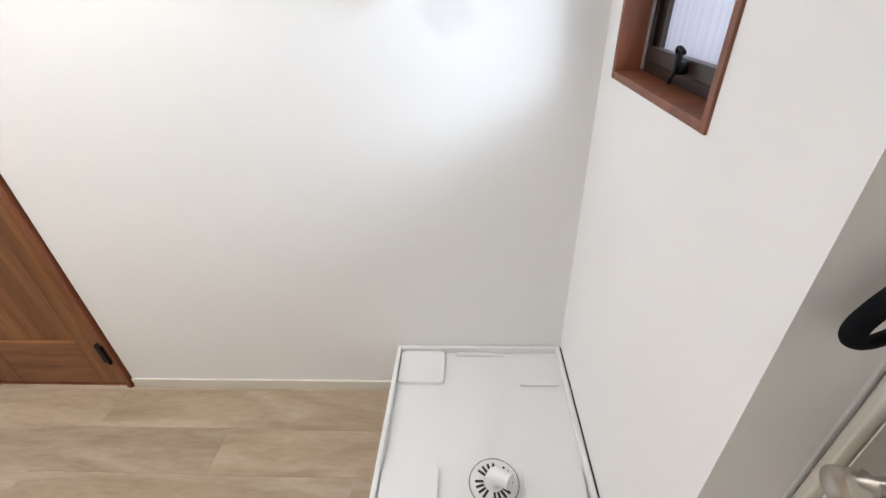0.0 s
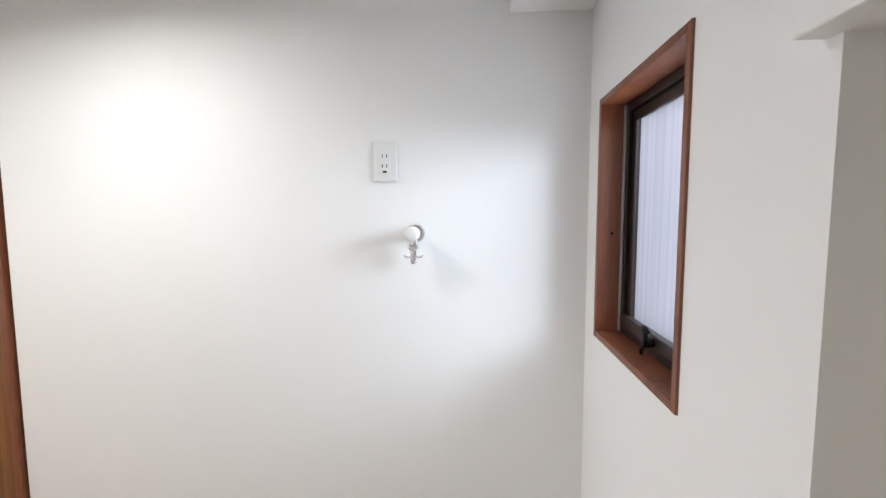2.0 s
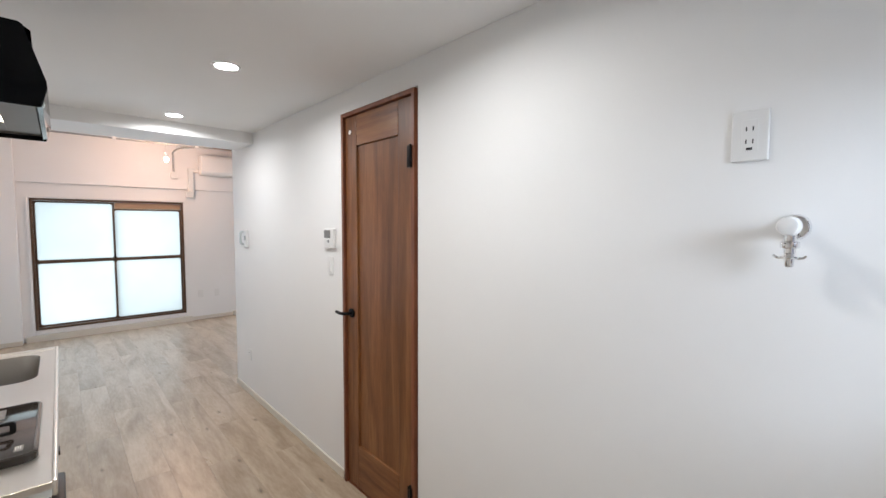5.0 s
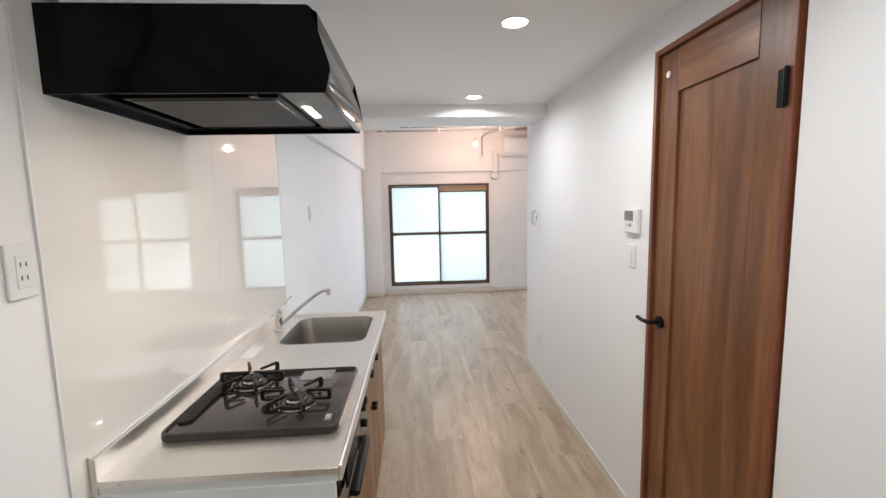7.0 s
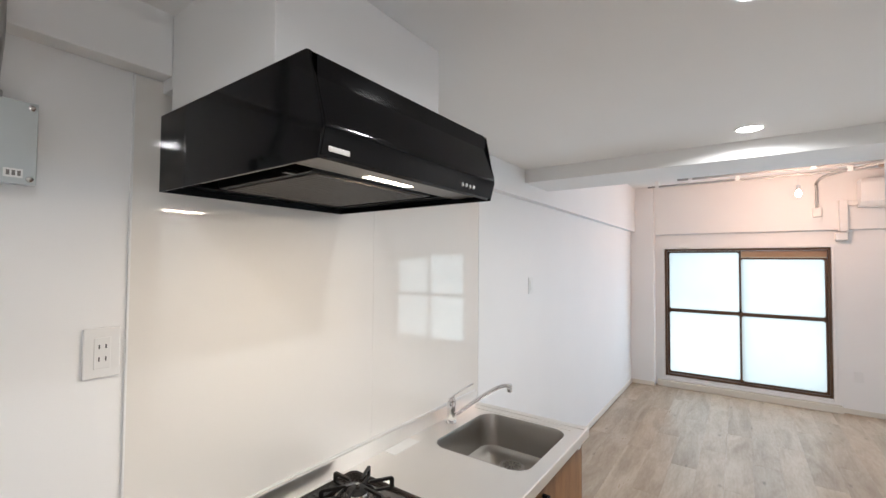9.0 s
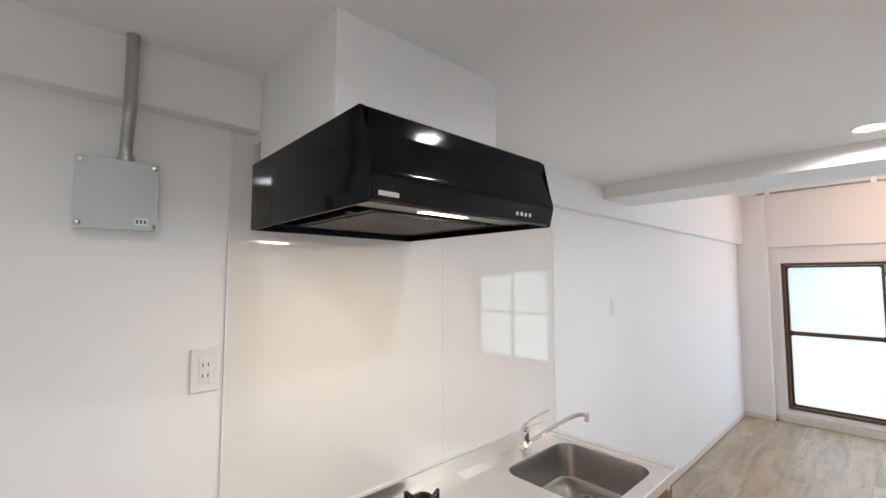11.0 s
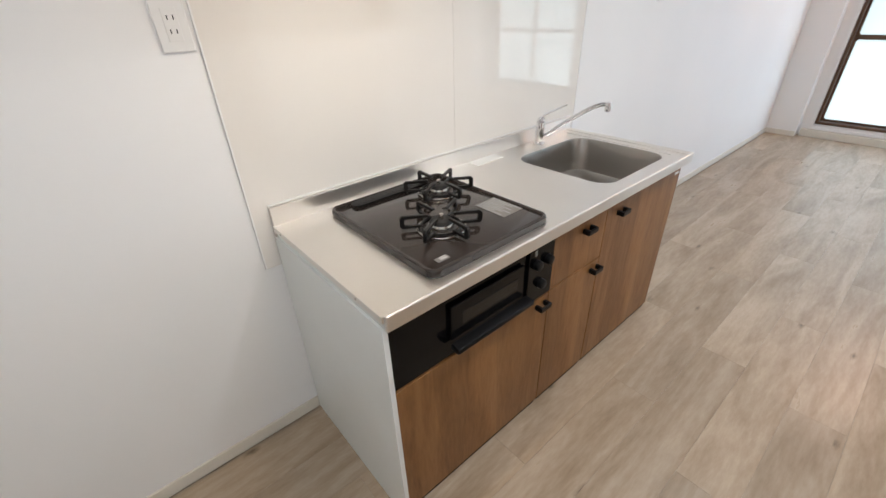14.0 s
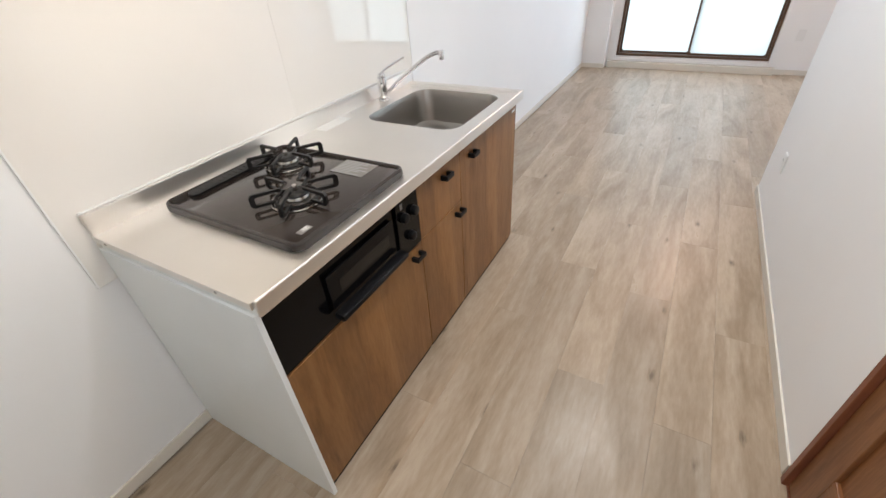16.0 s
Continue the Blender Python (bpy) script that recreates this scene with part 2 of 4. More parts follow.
def box(x0, x1, y0, y1, z0, z1, bevel=0.0, bm=None, segments=2):
    b = bmesh.new()
    bmesh.ops.create_cube(b, size=1)
    for v in b.verts:
        v.co = Vector(((x0 + x1) / 2 + v.co.x * abs(x1 - x0), (y0 + y1) / 2 + v.co.y * abs(y1 - y0), (z0 + z1) / 2 + v.co.z * abs(z1 - z0)))
    if bevel:
        bmesh.ops.bevel(b, geom=list(b.edges), offset=bevel, segments=segments, affect="EDGES", profile=0.5)
    return merge(bm, b)


def merge(bm, b):
    if bm is None:
        return b
    me = bpy.data.meshes.new("tmp")
    b.to_mesh(me)
    b.free()
    bm.from_mesh(me)
    bpy.data.meshes.remove(me)
    return bm


def cyl(p, q, r, r2=None, n=20, bm=None, bevel=0.0):
    """A round bar from p to q."""
    p, q = Vector(p), Vector(q)
    b = bmesh.new()
    bmesh.ops.create_cone(b, cap_ends=True, segments=n, radius1=r, radius2=r if r2 is None else r2, depth=(q - p).length)
    if bevel:
        caps = [e for e in b.edges if abs(e.verts[0].co.z - e.verts[1].co.z) < 1e-6]
        bmesh.ops.bevel(b, geom=caps, offset=bevel, segments=2, affect="EDGES", profile=0.5)
    m = Matrix.Translation((p + q) / 2) @ (q - p).to_track_quat("Z", "Y").to_matrix().to_4x4()
    bmesh.ops.transform(b, matrix=m, verts=b.verts)
    return merge(bm, b)


def tube(points, r, n=12, bm=None, flat=1.0):
    """A round bar bent along the points."""
    pts = [Vector(p) for p in points]
    b = bmesh.new()
    rings, up = [], None
    for i, p in enumerate(pts):
        d = (pts[min(i + 1, len(pts) - 1)] - pts[max(i - 1, 0)]).normalized()
        if up is None:
            up = d.orthogonal().normalized()
        up = (up - d * up.dot(d)).normalized()
        side = d.cross(up)
        rings.append([b.verts.new(p + r * (math.cos(a) * up + flat * math.sin(a) * side)) for a in (2 * math.pi * k / n for k in range(n))])
    for u, v in zip(rings, rings[1:]):
        for k in range(n):
            b.faces.new((u[k], u[(k + 1) % n], v[(k + 1) % n], v[k]))
    b.faces.new(rings[0][::-1])
    b.faces.new(rings[-1])
    return merge(bm, b)


def curve(points, steps=8):
    """Points of a smooth line through the given ones."""
    p = [Vector(q) for q in points]
    p = [2 * p[0] - p[1], *p, 2 * p[-1] - p[-2]]
    out = []
    for a, b, c, d in zip(p, p[1:], p[2:], p[3:]):
        for k in range(steps):
            t = k / steps
            out.append(0.5 * (2 * b + (c - a) * t + (2 * a - 5 * b + 4 * c - d) * t * t + (3 * b - a - 3 * c + d) * t ** 3))
    return out + [p[-2]]


def prism(outline, axis, a, b_, bevel=0.0, bm=None):
    """An outline in the plane across axis, drawn out from a to b_."""
    b = bmesh.new()

    def at(u, v, w):
        return {"x": (w, u, v), "y": (u, w, v), "z": (u, v, w)}[axis]
    lo = [b.verts.new(at(u, v, a)) for u, v in outline]
    hi = [b.verts.new(at(u, v, b_)) for u, v in outline]
    b.faces.new(lo)
    b.faces.new(hi[::-1])
    for i in range(len(lo)):
        j = (i + 1) % len(lo)
        b.faces.new((lo[i], lo[j], hi[j], hi[i]))
    if bevel:
        bmesh.ops.bevel(b, geom=list(b.edges), offset=bevel, segments=2, affect="EDGES", profile=0.5)
    return merge(bm, b)


def rounded(x0, x1, y0, y1, r, n=6):
    """The outline of a rectangle with round corners."""
    out = []
    for cx, cy, a0 in ((x1 - r, y1 - r, 0), (x0 + r, y1 - r, 90), (x0 + r, y0 + r, 180), (x1 - r, y0 + r, 270)):
        for k in range(n + 1):
            a = radians(a0 + 90 * k / n)
            out.append((cx + r * math.cos(a), cy + r * math.sin(a)))
    return out


def structure(name, bm, material, label, category):
    return tagged(part(name, bm, material), label, category, kind="structure")


# ---- structure ----
b = box(W - 0.12, 0.42, -0.12, 4.82, -0.06, -0.006)
floor = structure("floor", b, JOINT, "light oak vinyl plank floor", "floor")

b = box(-4.41, -2.392, N, N + 0.12, 0, H2 + 0.05)
box(-2.392, -1.705, N, N + 0.12, 2.134, H2 + 0.05, bm=b)
box(-1.705, E + 0.12, N, N + 0.12, 0, H2 + 0.05, bm=b)
structure("wall_north", b, WALL, "white papered wall with a brown door and laundry tap", "wall")
structure("wall_closet", box(-2.5, -1.6, N + 0.5, N + 0.56, 0, 2.4), WALL, "plain white wall behind the closed door", "wall")
structure("wall_return", box(-4.41, -4.29, N + 0.12, 4.7, 0, H2 + 0.05), WALL, "white papered return wall of the living room", "wall")
structure("wall_living_north", box(W - 0.12, -4.41, 4.7, 4.82, 0, H2 + 0.05), WALL, "white papered living room side wall", "wall")
WY0, WY1, WZ0, WZ1 = 1.326, 1.754, 1.258, 1.850
b = box(E, E + 0.12, 1.050, WY0, 0, H2 + 0.05)
box(E, E + 0.12, WY1, N, 0, H2 + 0.05, bm=b)
box(E, E + 0.12, WY0, WY1, 0, WZ0, bm=b)
box(E, E + 0.12, WY0, WY1, WZ1, H2 + 0.05, bm=b)
structure("wall_east", b, WALL, "white papered wall with a small frosted window", "wall")
structure("wall_south", box(W - 0.12, 0.5, -0.12, 0, 0, H2 + 0.05), WALL, "white papered long wall behind the kitchen", "wall")
L2 = 2.42     # the second window lies this far along
LY0, LY1, LZ0, LZ1 = 0.40, 2.066, 0.135, 1.826
L2Y0 = LY0 + L2
b = box(W - 0.12, W, 0, LY0, 0, H2 + 0.05)
box(W - 0.12, W, LY1, L2Y0, 0, H2 + 0.05, bm=b)
box(W - 0.12, W, LY1 + L2, 4.7, 0, H2 + 0.05, bm=b)
for dy in (0, L2):
    box(W - 0.12, W, LY0 + dy, LY1 + dy, 0, LZ0, bm=b)
    box(W - 0.12, W, LY0 + dy, LY1 + dy, LZ1, H2 + 0.05, bm=b)
structure("wall_west", b, WALL, "white papered end wall with a wide sliding window", "wall")
structure("wall_west_beam", box(W, W + 0.05, 0, 4.7, 2.02, H2, 0.003), WALL, "white papered ledge above the sliding window", "beam")
structure("wall_south_beam", box(-7.46, -1.70, 0, 0.06, 2.065, H2, 0.003), WALL, "white papered beam along the kitchen wall", "beam")
structure("wall_south_beam", box(-1.70, 0.3, 0, 0.06, 2.097, H2, 0.003), WALL, "white papered beam along the kitchen wall", "beam")
structure("pillar", box(W, -7.46, 0, 0.285, 0, H2, 0.003), WALL, "white papered corner pillar beside the window", "pillar")
structure("ceiling", box(-3.84, 0.5, 0.0, N, H, H + 0.1), CEIL, "white papered kitchen ceiling with downlights", "ceiling")
structure("ceiling_beam", box(-4.25, -3.84, 0.06, N, 2.165, H2, 0.003), CEIL, "white dropped beam between kitchen and living room", "beam")
b = box(W - 0.1, -4.25, 0.0, 4.7, H2, H2 + 0.1)
structure("ceiling_living", b, CEIL, "white living room ceiling with exposed pipes", "ceiling")
structure("east_beam", box(-0.118, E, 0.0, N, 2.135, H, 0.003), WALL, "white papered boxing along the ceiling edge", "beam")
structure("entry_header", box(0.082, 0.26, 0.0, 1.07, 1.735, 2.135, 0.003), WALL, "white papered header over the entrance recess", "beam")
structure("wall_entry", box(0.30, 0.42, 0.0, 1.045, 0, H), WALL, "plain wall around the entrance door", "wall")
# unseen block added so that the outside lamp can't leak past the door frame
structure("entry_light_block", box(E + 0.12, 0.42, 1.046, 1.10, 0, H), WALL, "plain filler block added to stop daylight leaking beside the entrance door", "wall")
structure("outside_ground", box(-9.5, W - 0.75, -1, 5, -0.05, 0.0), JOINT, "plain balcony floor outside the window", "ground")

for nm, a in (("baseboard_1", (-1.705, -0.52, N - 0.009, N)), ("baseboard_2", (-4.41, -2.392, N - 0.009, N)), ("baseboard_3", (-1.70, 0.3, 0.0, 0.009)),
              ("baseboard_4", (-7.46, -3.30, 0.0, 0.009)), ("baseboard_5", (W, W + 0.009, 2.08, 4.7)), ("baseboard_6", (-7.46, -7.451, 0.009, 0.285)),
              ("baseboard_7", (-4.419, -4.41, N, 4.7))):
    structure(nm, box(*a, 0, 0.054, 0.002), CREAM, "low cream baseboard along the white wall", "baseboard")

# ---- small frosted window ----


def frame_ring(x0, x1, y0, y1, z0, z1, t, bevel=0.0015):
    """Four mitre-less members of a frame across x, butted end to end."""
    b = box(x0, x1, y0, y0 + t, z0, z1, bevel)
    box(x0, x1, y1 - t, y1, z0, z1, bevel, bm=b)
    box(x0 + 0.0005, x1 - 0.0005, y0 + t, y1 - t, z0, z0 + t, bevel, bm=b)
    box(x0 + 0.0005, x1 - 0.0005, y0 + t, y1 - t, z1 - t, z1, bevel, bm=b)
    return b


win = thing("window_1", (E, 1.54, 1.244), "small frosted vent window in a reddish wood casing", "window", kind="structure")
part("casing", frame_ring(E - 0.005, E + 0.062, 1.312, 1.768, 1.242, 1.866, 0.017), CASING, win, "reddish brown wood casing")
sash = part("window_frame", frame_ring(E + 0.058, E + 0.115, 1.329, 1.751, 1.259, 1.849, 0.022), BRONZE, win, "dark bronze aluminium frame")
part("sash", frame_ring(E + 0.068, E + 0.092, 1.351, 1.729, 1.281, 1.827, 0.024), BRONZE, win)
part("bead", frame_ring(E + 0.064, E + 0.070, 1.3745, 1.7055, 1.3045, 1.8035, 0.006), BRONZE, win)
part("screen_track", box(E + 0.052, E + 0.0575, 1.741, 1.7505, 1.262, 1.846, 0.001), GALV, win, "pale aluminium screen track")
part("stay_arm", box(E + 0.046, E + 0.056, 1.345, 1.40, 1.812, 1.822, 0.002), GALV, win, "aluminium stay arm")
pane = part("pane", box(E + 0.078, E + 0.083, 1.372, 1.708, 1.302, 1.806), GLASS_E, win, "reeded obscure glass")
pane.visible_shadow = False
part("bottom_rail", box(E + 0.05, E + 0.07, 1.352, 1.728, 1.283, 1.312, 0.003), BRONZE, win)
b = cyl((E + 0.05, 1.53, 1.297), (E + 0.030, 1.53, 1.297), 0.016, n=16, bevel=0.003)
box(E + 0.02, E + 0.034, 1.522, 1.540, 1.285, 1.335, 0.003, bm=b)
tube(curve([(E + 0.028, 1.532, 1.325), (E + 0.02, 1.53, 1.342), (E + 0.018, 1.51, 1.346), (E + 0.02, 1.492, 1.338)]), 0.006, bm=b)
tube(curve([(E + 0.028, 1.53, 1.29), (E + 0.016, 1.528, 1.275), (E + 0.02, 1.535, 1.262)]), 0.005, bm=b)
bmesh.ops.transform(b, matrix=Matrix.Translation((E + 0.05, 1.53, 1.297)) @ Matrix.Scale(0.72, 4) @ Matrix.Translation((-E - 0.05, -1.53, -1.297)), verts=b.verts)
smooth(part("latch", b, BLACK, win, "black cam latch"))
part("screw", cyl((E + 0.03, 1.752, 1.52), (E + 0.03, 1.748, 1.52), 0.004, n=10), BLACK, win)

# ---- sliding window ----
def sliding_window(name, shift):
    wy0, wy1 = LY0 + shift, LY1 + shift
    win = thing(name, (W, 1.23 + shift, LZ0), "wide sliding window with white frosted panes and brown aluminium sashes", "window", kind="structure")
    part("window_frame", frame_ring(W - 0.10, W + 0.012, wy0 + 0.002, wy1 - 0.002, LZ0 + 0.002, LZ1 - 0.002, 0.026), BROWNALU, win)
    yc = 1.232 + shift
    for k, (a, c, xs, top) in enumerate(((wy0 + 0.028, yc + 0.012, W - 0.055, LZ1 - 0.03), (yc - 0.012, wy1 - 0.028, W - 0.018, LZ1 - 0.115))):
        s = part("sash", frame_ring(xs - 0.024, xs, a, c, LZ0 + 0.03, top, 0.022), BROWNALU, win)
        part("mid_rail", box(xs - 0.023, xs + 0.002, a + 0.022, c - 0.022, 0.985, 1.028, 0.002), BROWNALU, s)
        for z0, z1 in ((LZ0 + 0.052, 0.985), (1.028, top - 0.022)):
            g = part("pane", box(xs - 0.014, xs - 0.009, a + 0.02, c - 0.02, z0, z1), GLASS_W, s)
            g.visible_shadow = False
            cb = bmesh.new()
            for yy, zz, sy, sz in ((a + 0.022, z0, 1, 1), (c - 0.022, z0, -1, 1), (a + 0.022, z1, 1, -1), (c - 0.022, z1, -1, -1)):
                prism([(yy, zz), (yy + sy * 0.018, zz), (yy, zz + sz * 0.018)], "x", xs - 0.008, xs - 0.003, bm=cb)
            part("corner_gusset", cb, BROWNALU, s)
    part("top_vent", box(W - 0.05, W - 0.02, yc + 0.014, wy1 - 0.03, LZ1 - 0.112, LZ1 - 0.03, 0.002), RAW, win, "brown board above the sash")
    part("lock", box(W - 0.016, W + 0.006, yc - 0.01, yc + 0.008, 1.03, 1.08, 0.003), BLACK, win)
    part("window_sill", box(W, W + 0.07, wy0 - 0.09, wy1 + 0.07, 0.0, 0.075, 0.003), CREAM, win, "low cream sill step")
    part("reveal", frame_ring(W - 0.002, W + 0.022, wy0 - 0.03, wy1 + 0.03, LZ0 - 0.055, LZ1 + 0.03, 0.028), WALL, win)


sliding_window("window_2", 0.0)
sliding_window("window_3", L2)

# ---- interior door ----
DX0, DX1, DZ = -2.378, -1.719, 2.128
door = thing("door_1", ((DX0 + DX1) / 2, N, 0), "closed reddish brown wooden door with one tall recessed panel", "door", kind="structure")
b = box(DX0, DX0 + 0.022, N - 0.012, N + 0.12, 0, DZ, 0.002)
box(DX1 - 0.022, DX1, N - 0.012, N + 0.12, 0, DZ, 0.002, bm=b)
box(DX0 + 0.022, DX1 - 0.022, N - 0.011, N + 0.119, DZ - 0.022, DZ, 0.002, bm=b)
part("door_frame", b, CASING, door, "reddish brown wood door frame")
ax, bx, y0, y1 = DX0 + 0.025, DX1 - 0.025, N + 0.004, N + 0.04
stile = 0.115
part("stile", box(ax, ax + stile, y0, y1, 0.012, DZ - 0.026, 0.003), DOORWOOD, door)
part("stile", box(bx - stile, bx, y0, y1, 0.012, DZ - 0.026, 0.003), DOORWOOD, door)
part("top_rail", box(ax + stile, bx - stile, y0, y1, 1.94, DZ - 0.026, 0.003), RAILWOOD, door)
part("bottom_rail", box(ax + stile, bx - stile, y0, y1, 0.012, 0.26, 0.003), RAILWOOD, door)
part("panel", box(ax + stile - 0.01, bx - stile + 0.01, y0 + 0.011, y1 - 0.008, 0.25, 1.95), DOORWOOD, door)
for z in (1.825, 0.21):
    h = part("hinge", box(bx - 0.024, bx + 0.012, N - 0.016, N + 0.006, z - 0.05, z + 0.05, 0.003), BLACK, door, "black steel hinge")
    part("hinge_pin", cyl((bx + 0.006, N - 0.018, z - 0.052), (bx + 0.006, N - 0.018, z + 0.052), 0.006, n=10), BLACK, h)
hx, hz = DX0 + 0.085, 1.015
h = part("door_handle", cyl((hx, y0, hz), (hx, y0 - 0.012, hz), 0.026, n=24, bevel=0.003), BLACK, door, "black lever handle")
smooth(part("lever", tube(curve([(hx, y0 - 0.01, hz), (hx, y0 - 0.045, hz), (hx - 0.015, y0 - 0.055, hz), (hx - 0.05, y0 - 0.055, hz - 0.002), (hx - 0.09, y0 - 0.052, hz)]), 0.009), BLACK, h))
part("sticker", cyl((DX0 + 0.075, y0, 2.02), (DX0 + 0.075, y0 - 0.002, 2.02), 0.013, n=16), PAPER, door)
part("threshold", box(DX0 + 0.022, DX1 - 0.022, N + 0.002, N + 0.11, 0, 0.006), CASING, door)

# ---- entrance door ----
ent = thing("door_2", (0.27, 0.55, 0), "cream painted steel entrance door with a round knob", "door", kind="structure")
b = box(0.236, 0.30, 1.026, 1.043, 0, 1.735, 0.004)
box(0.229, 0.30, 0.002, 0.06, 0, 1.735, 0.004, bm=b)
box(0.237, 0.30, 0.06, 1.026, 1.68, 1.734, 0.004, bm=b)
part("door_frame", b, DOORPAINT, ent)
part("leaf", box(0.250, 0.295, 0.062, 1.024, 0.01, 1.678, 0.003), DOORPAINT, ent)
ky, kz = 0.972, 0.945
h = part("rose_plate", box(0.244, 0.250, ky - 0.045, ky + 0.045, kz - 0.09, kz + 0.085, 0.002), SATIN, ent, "satin steel lock plate")
b = cyl((0.247, ky, kz), (0.205, ky, kz), 0.011, n=16)
cyl((0.215, ky, kz), (0.178, ky, kz), 0.018, 0.023, n=28, bm=b, bevel=0.004)
smooth(part("door_knob", b, SATIN, h, "round satin nickel knob"))
part("keyhole_slot", box(0.242, 0.2445, ky + 0.02, ky + 0.03, kz + 0.04, kz + 0.07), DARK, h)
strap = thing("strap", (0.20, 1.00, 1.10), "black cloth strap looped on the door guard", "strap")
pts = curve([(0.228, 1.016, 1.235), (0.172, 1.014, 1.205), (0.140, 1.012, 1.155), (0.146, 1.012, 1.128), (0.172, 1.014, 1.132), (0.216, 1.016, 1.170)])
smooth(part("loop", tube(pts, 0.0105, bm=None, flat=0.6), FABRIC, strap))
smooth(part("guard_pin", cyl((0.222, 1.044, 1.168), (0.222, 0.995, 1.168), 0.009, n=14, bevel=0.002), SATIN, strap, "steel guard pin"))

# ---- washing machine pan ----
PX0, PX1, PY0, PY1, PZ = -0.512, E - 0.004, 1.225, N - 0.002, 0.262
pan = thing("washing_machine_pan", ((PX0 + PX1) / 2, (PY0 + PY1) / 2, 0), "raised white plastic washing machine drip pan", "drip pan")
part("plinth", box(PX0 + 0.02, PX1 - 0.02, PY0 + 0.02, PY1 - 0.01, 0, PZ - 0.05, 0.004), PAN, pan)
b = prism(rounded(PX0, PX1, PY0, PY1, 0.012), "z", PZ - 0.06, PZ - 0.028)
part("tray", b, PAN, pan)
b = bmesh.new()
for (a, c) in (((PX0, PX0 + 0.016), (PY0, PY1)), ((PX1 - 0.016, PX1), (PY0, PY1)), ((PX0 + 0.016, PX1 - 0.016), (PY0, PY0 + 0.016)), ((PX0 + 0.016, PX1 - 0.016), (PY1 - 0.016, PY1))):
    box(*a, *c, PZ - 0.03, PZ, 0.004, bm=b)
part("rim", b, PAN, pan)
for sx, sy in ((PX0 + 0.02, PY1 - 0.17), (PX0 + 0.02, PY0 + 0.02), (PX1 - 0.19, PY0 + 0.02)):
    part("corner_pad", prism(rounded(sx, sx + 0.165, sy, sy + 0.15, 0.015), "z", PZ - 0.028, PZ - 0.012, 0.003), PAN, pan)
part("rib", box(PX1 - 0.165, PX1 - 0.03, PY1 - 0.172, PY1 - 0.150, PZ - 0.028, PZ - 0.018, 0.003), PAN, pan)
part("rib", box(-0.285, -0.10, PY1 - 0.034, PY1 - 0.016, PZ - 0.028, PZ - 0.02, 0.003), PAN, pan)
cx, cy = -0.166, 1.352
z = PZ - 0.028
drain = part("drain", cyl((cx, cy, z), (cx, cy, z + 0.005), 0.068, n=40, bevel=0.002), PAN, pan, "round drain with slotted cover")
b = bmesh.new()
for r0, r1 in ((0.070, 0.072),):
    for k in range(48):
        a, c = 2 * math.pi * k / 48, 2 * math.pi * (k + 1) / 48
        q = [b.verts.new((cx + r * math.cos(t), cy + r * math.sin(t), z + 0.001)) for r, t in ((r0, a), (r1, a), (r1, c), (r0, c))]
        b.faces.new(q)
part("seam", b, DARK, drain)
b = bmesh.new()
for k in range(20):
    if k % 5 == 4:
        continue
    a = 2 * math.pi * k / 20
    m = pose(cx, cy, z + 0.0055, 0, 0, math.degrees(a))
    s = box(0.030, 0.054, -0.0035, 0.0035, -0.0008, 0.0008)
    bmesh.ops.transform(s, matrix=m, verts=s.verts)
    merge(b, s)
part("slot_ring", b, DARK, drain)
smooth(part("elbow", tube(curve([(cx, cy, z), (cx, cy, z + 0.035), (cx + 0.012, cy - 0.012, z + 0.055), (cx + 0.04, cy - 0.03, z + 0.06)]), 0.022, 18), PAN, drain, "white elbow"))
part("moulding_line", box(cx - 0.012, cx - 0.009, cy + 0.075, cy + 0.21, z - 0.001, z + 0.0015), PAN, pan)
# dark strip filling the slit between the pan's rim and the wall
part("gap_strip", box(PX1 - 0.0005, E - 0.0005, PY0, PY1 - 0.01, PZ - 0.03, PZ + 0.001), DARK, pan)

# ---- laundry tap ----
tx, tz = -0.388, 1.515
tap = thing("laundry_tap", (tx, N, tz), "chrome washing machine tap on the white wall", "tap")
smooth(part("wall_flange", cyl((tx, N, tz), (tx, N - 0.012, tz), 0.030, 0.026, 28, bevel=0.003), CHROME, tap))
smooth(part("body", cyl((tx, N - 0.01, tz), (tx, N - 0.075, tz), 0.014, n=20, bevel=0.002), CHROME, tap))
smooth(part("knob", cyl((tx, N - 0.06, tz + 0.002), (tx, N - 0.10, tz + 0.002), 0.021, 0.019, 28, bevel=0.006), WHITE, tap, "round white knob"))
b = cyl((tx, N - 0.055, tz), (tx, N - 0.055, tz - 0.055), 0.011, n=18)
cyl((tx, N - 0.055, tz - 0.03), (tx, N - 0.055, tz - 0.045), 0.017, n=20, bm=b, bevel=0.003)
smooth(part("spout", b, CHROME, tap))
part("stopper_ring", cyl((tx, N - 0.055, tz - 0.062), (tx, N - 0.055, tz - 0.066), 0.020, n=24, bevel=0.001), CHROME, tap)
smooth(part("nozzle", cyl((tx, N - 0.055, tz - 0.055), (tx, N - 0.055, tz - 0.085), 0.010, 0.008, 18, bevel=0.002), CHROME, tap))
b = bmesh.new()
for s in (-1, 1):
    tube(curve([(tx, N - 0.055, tz - 0.064), (tx + s * 0.02, N - 0.055, tz - 0.066), (tx + s * 0.028, N - 0.055, tz - 0.060)]), 0.0025, 8, bm=b)
smooth(part("release_arm", b, CHROME, tap))

# ---- wall plates ----


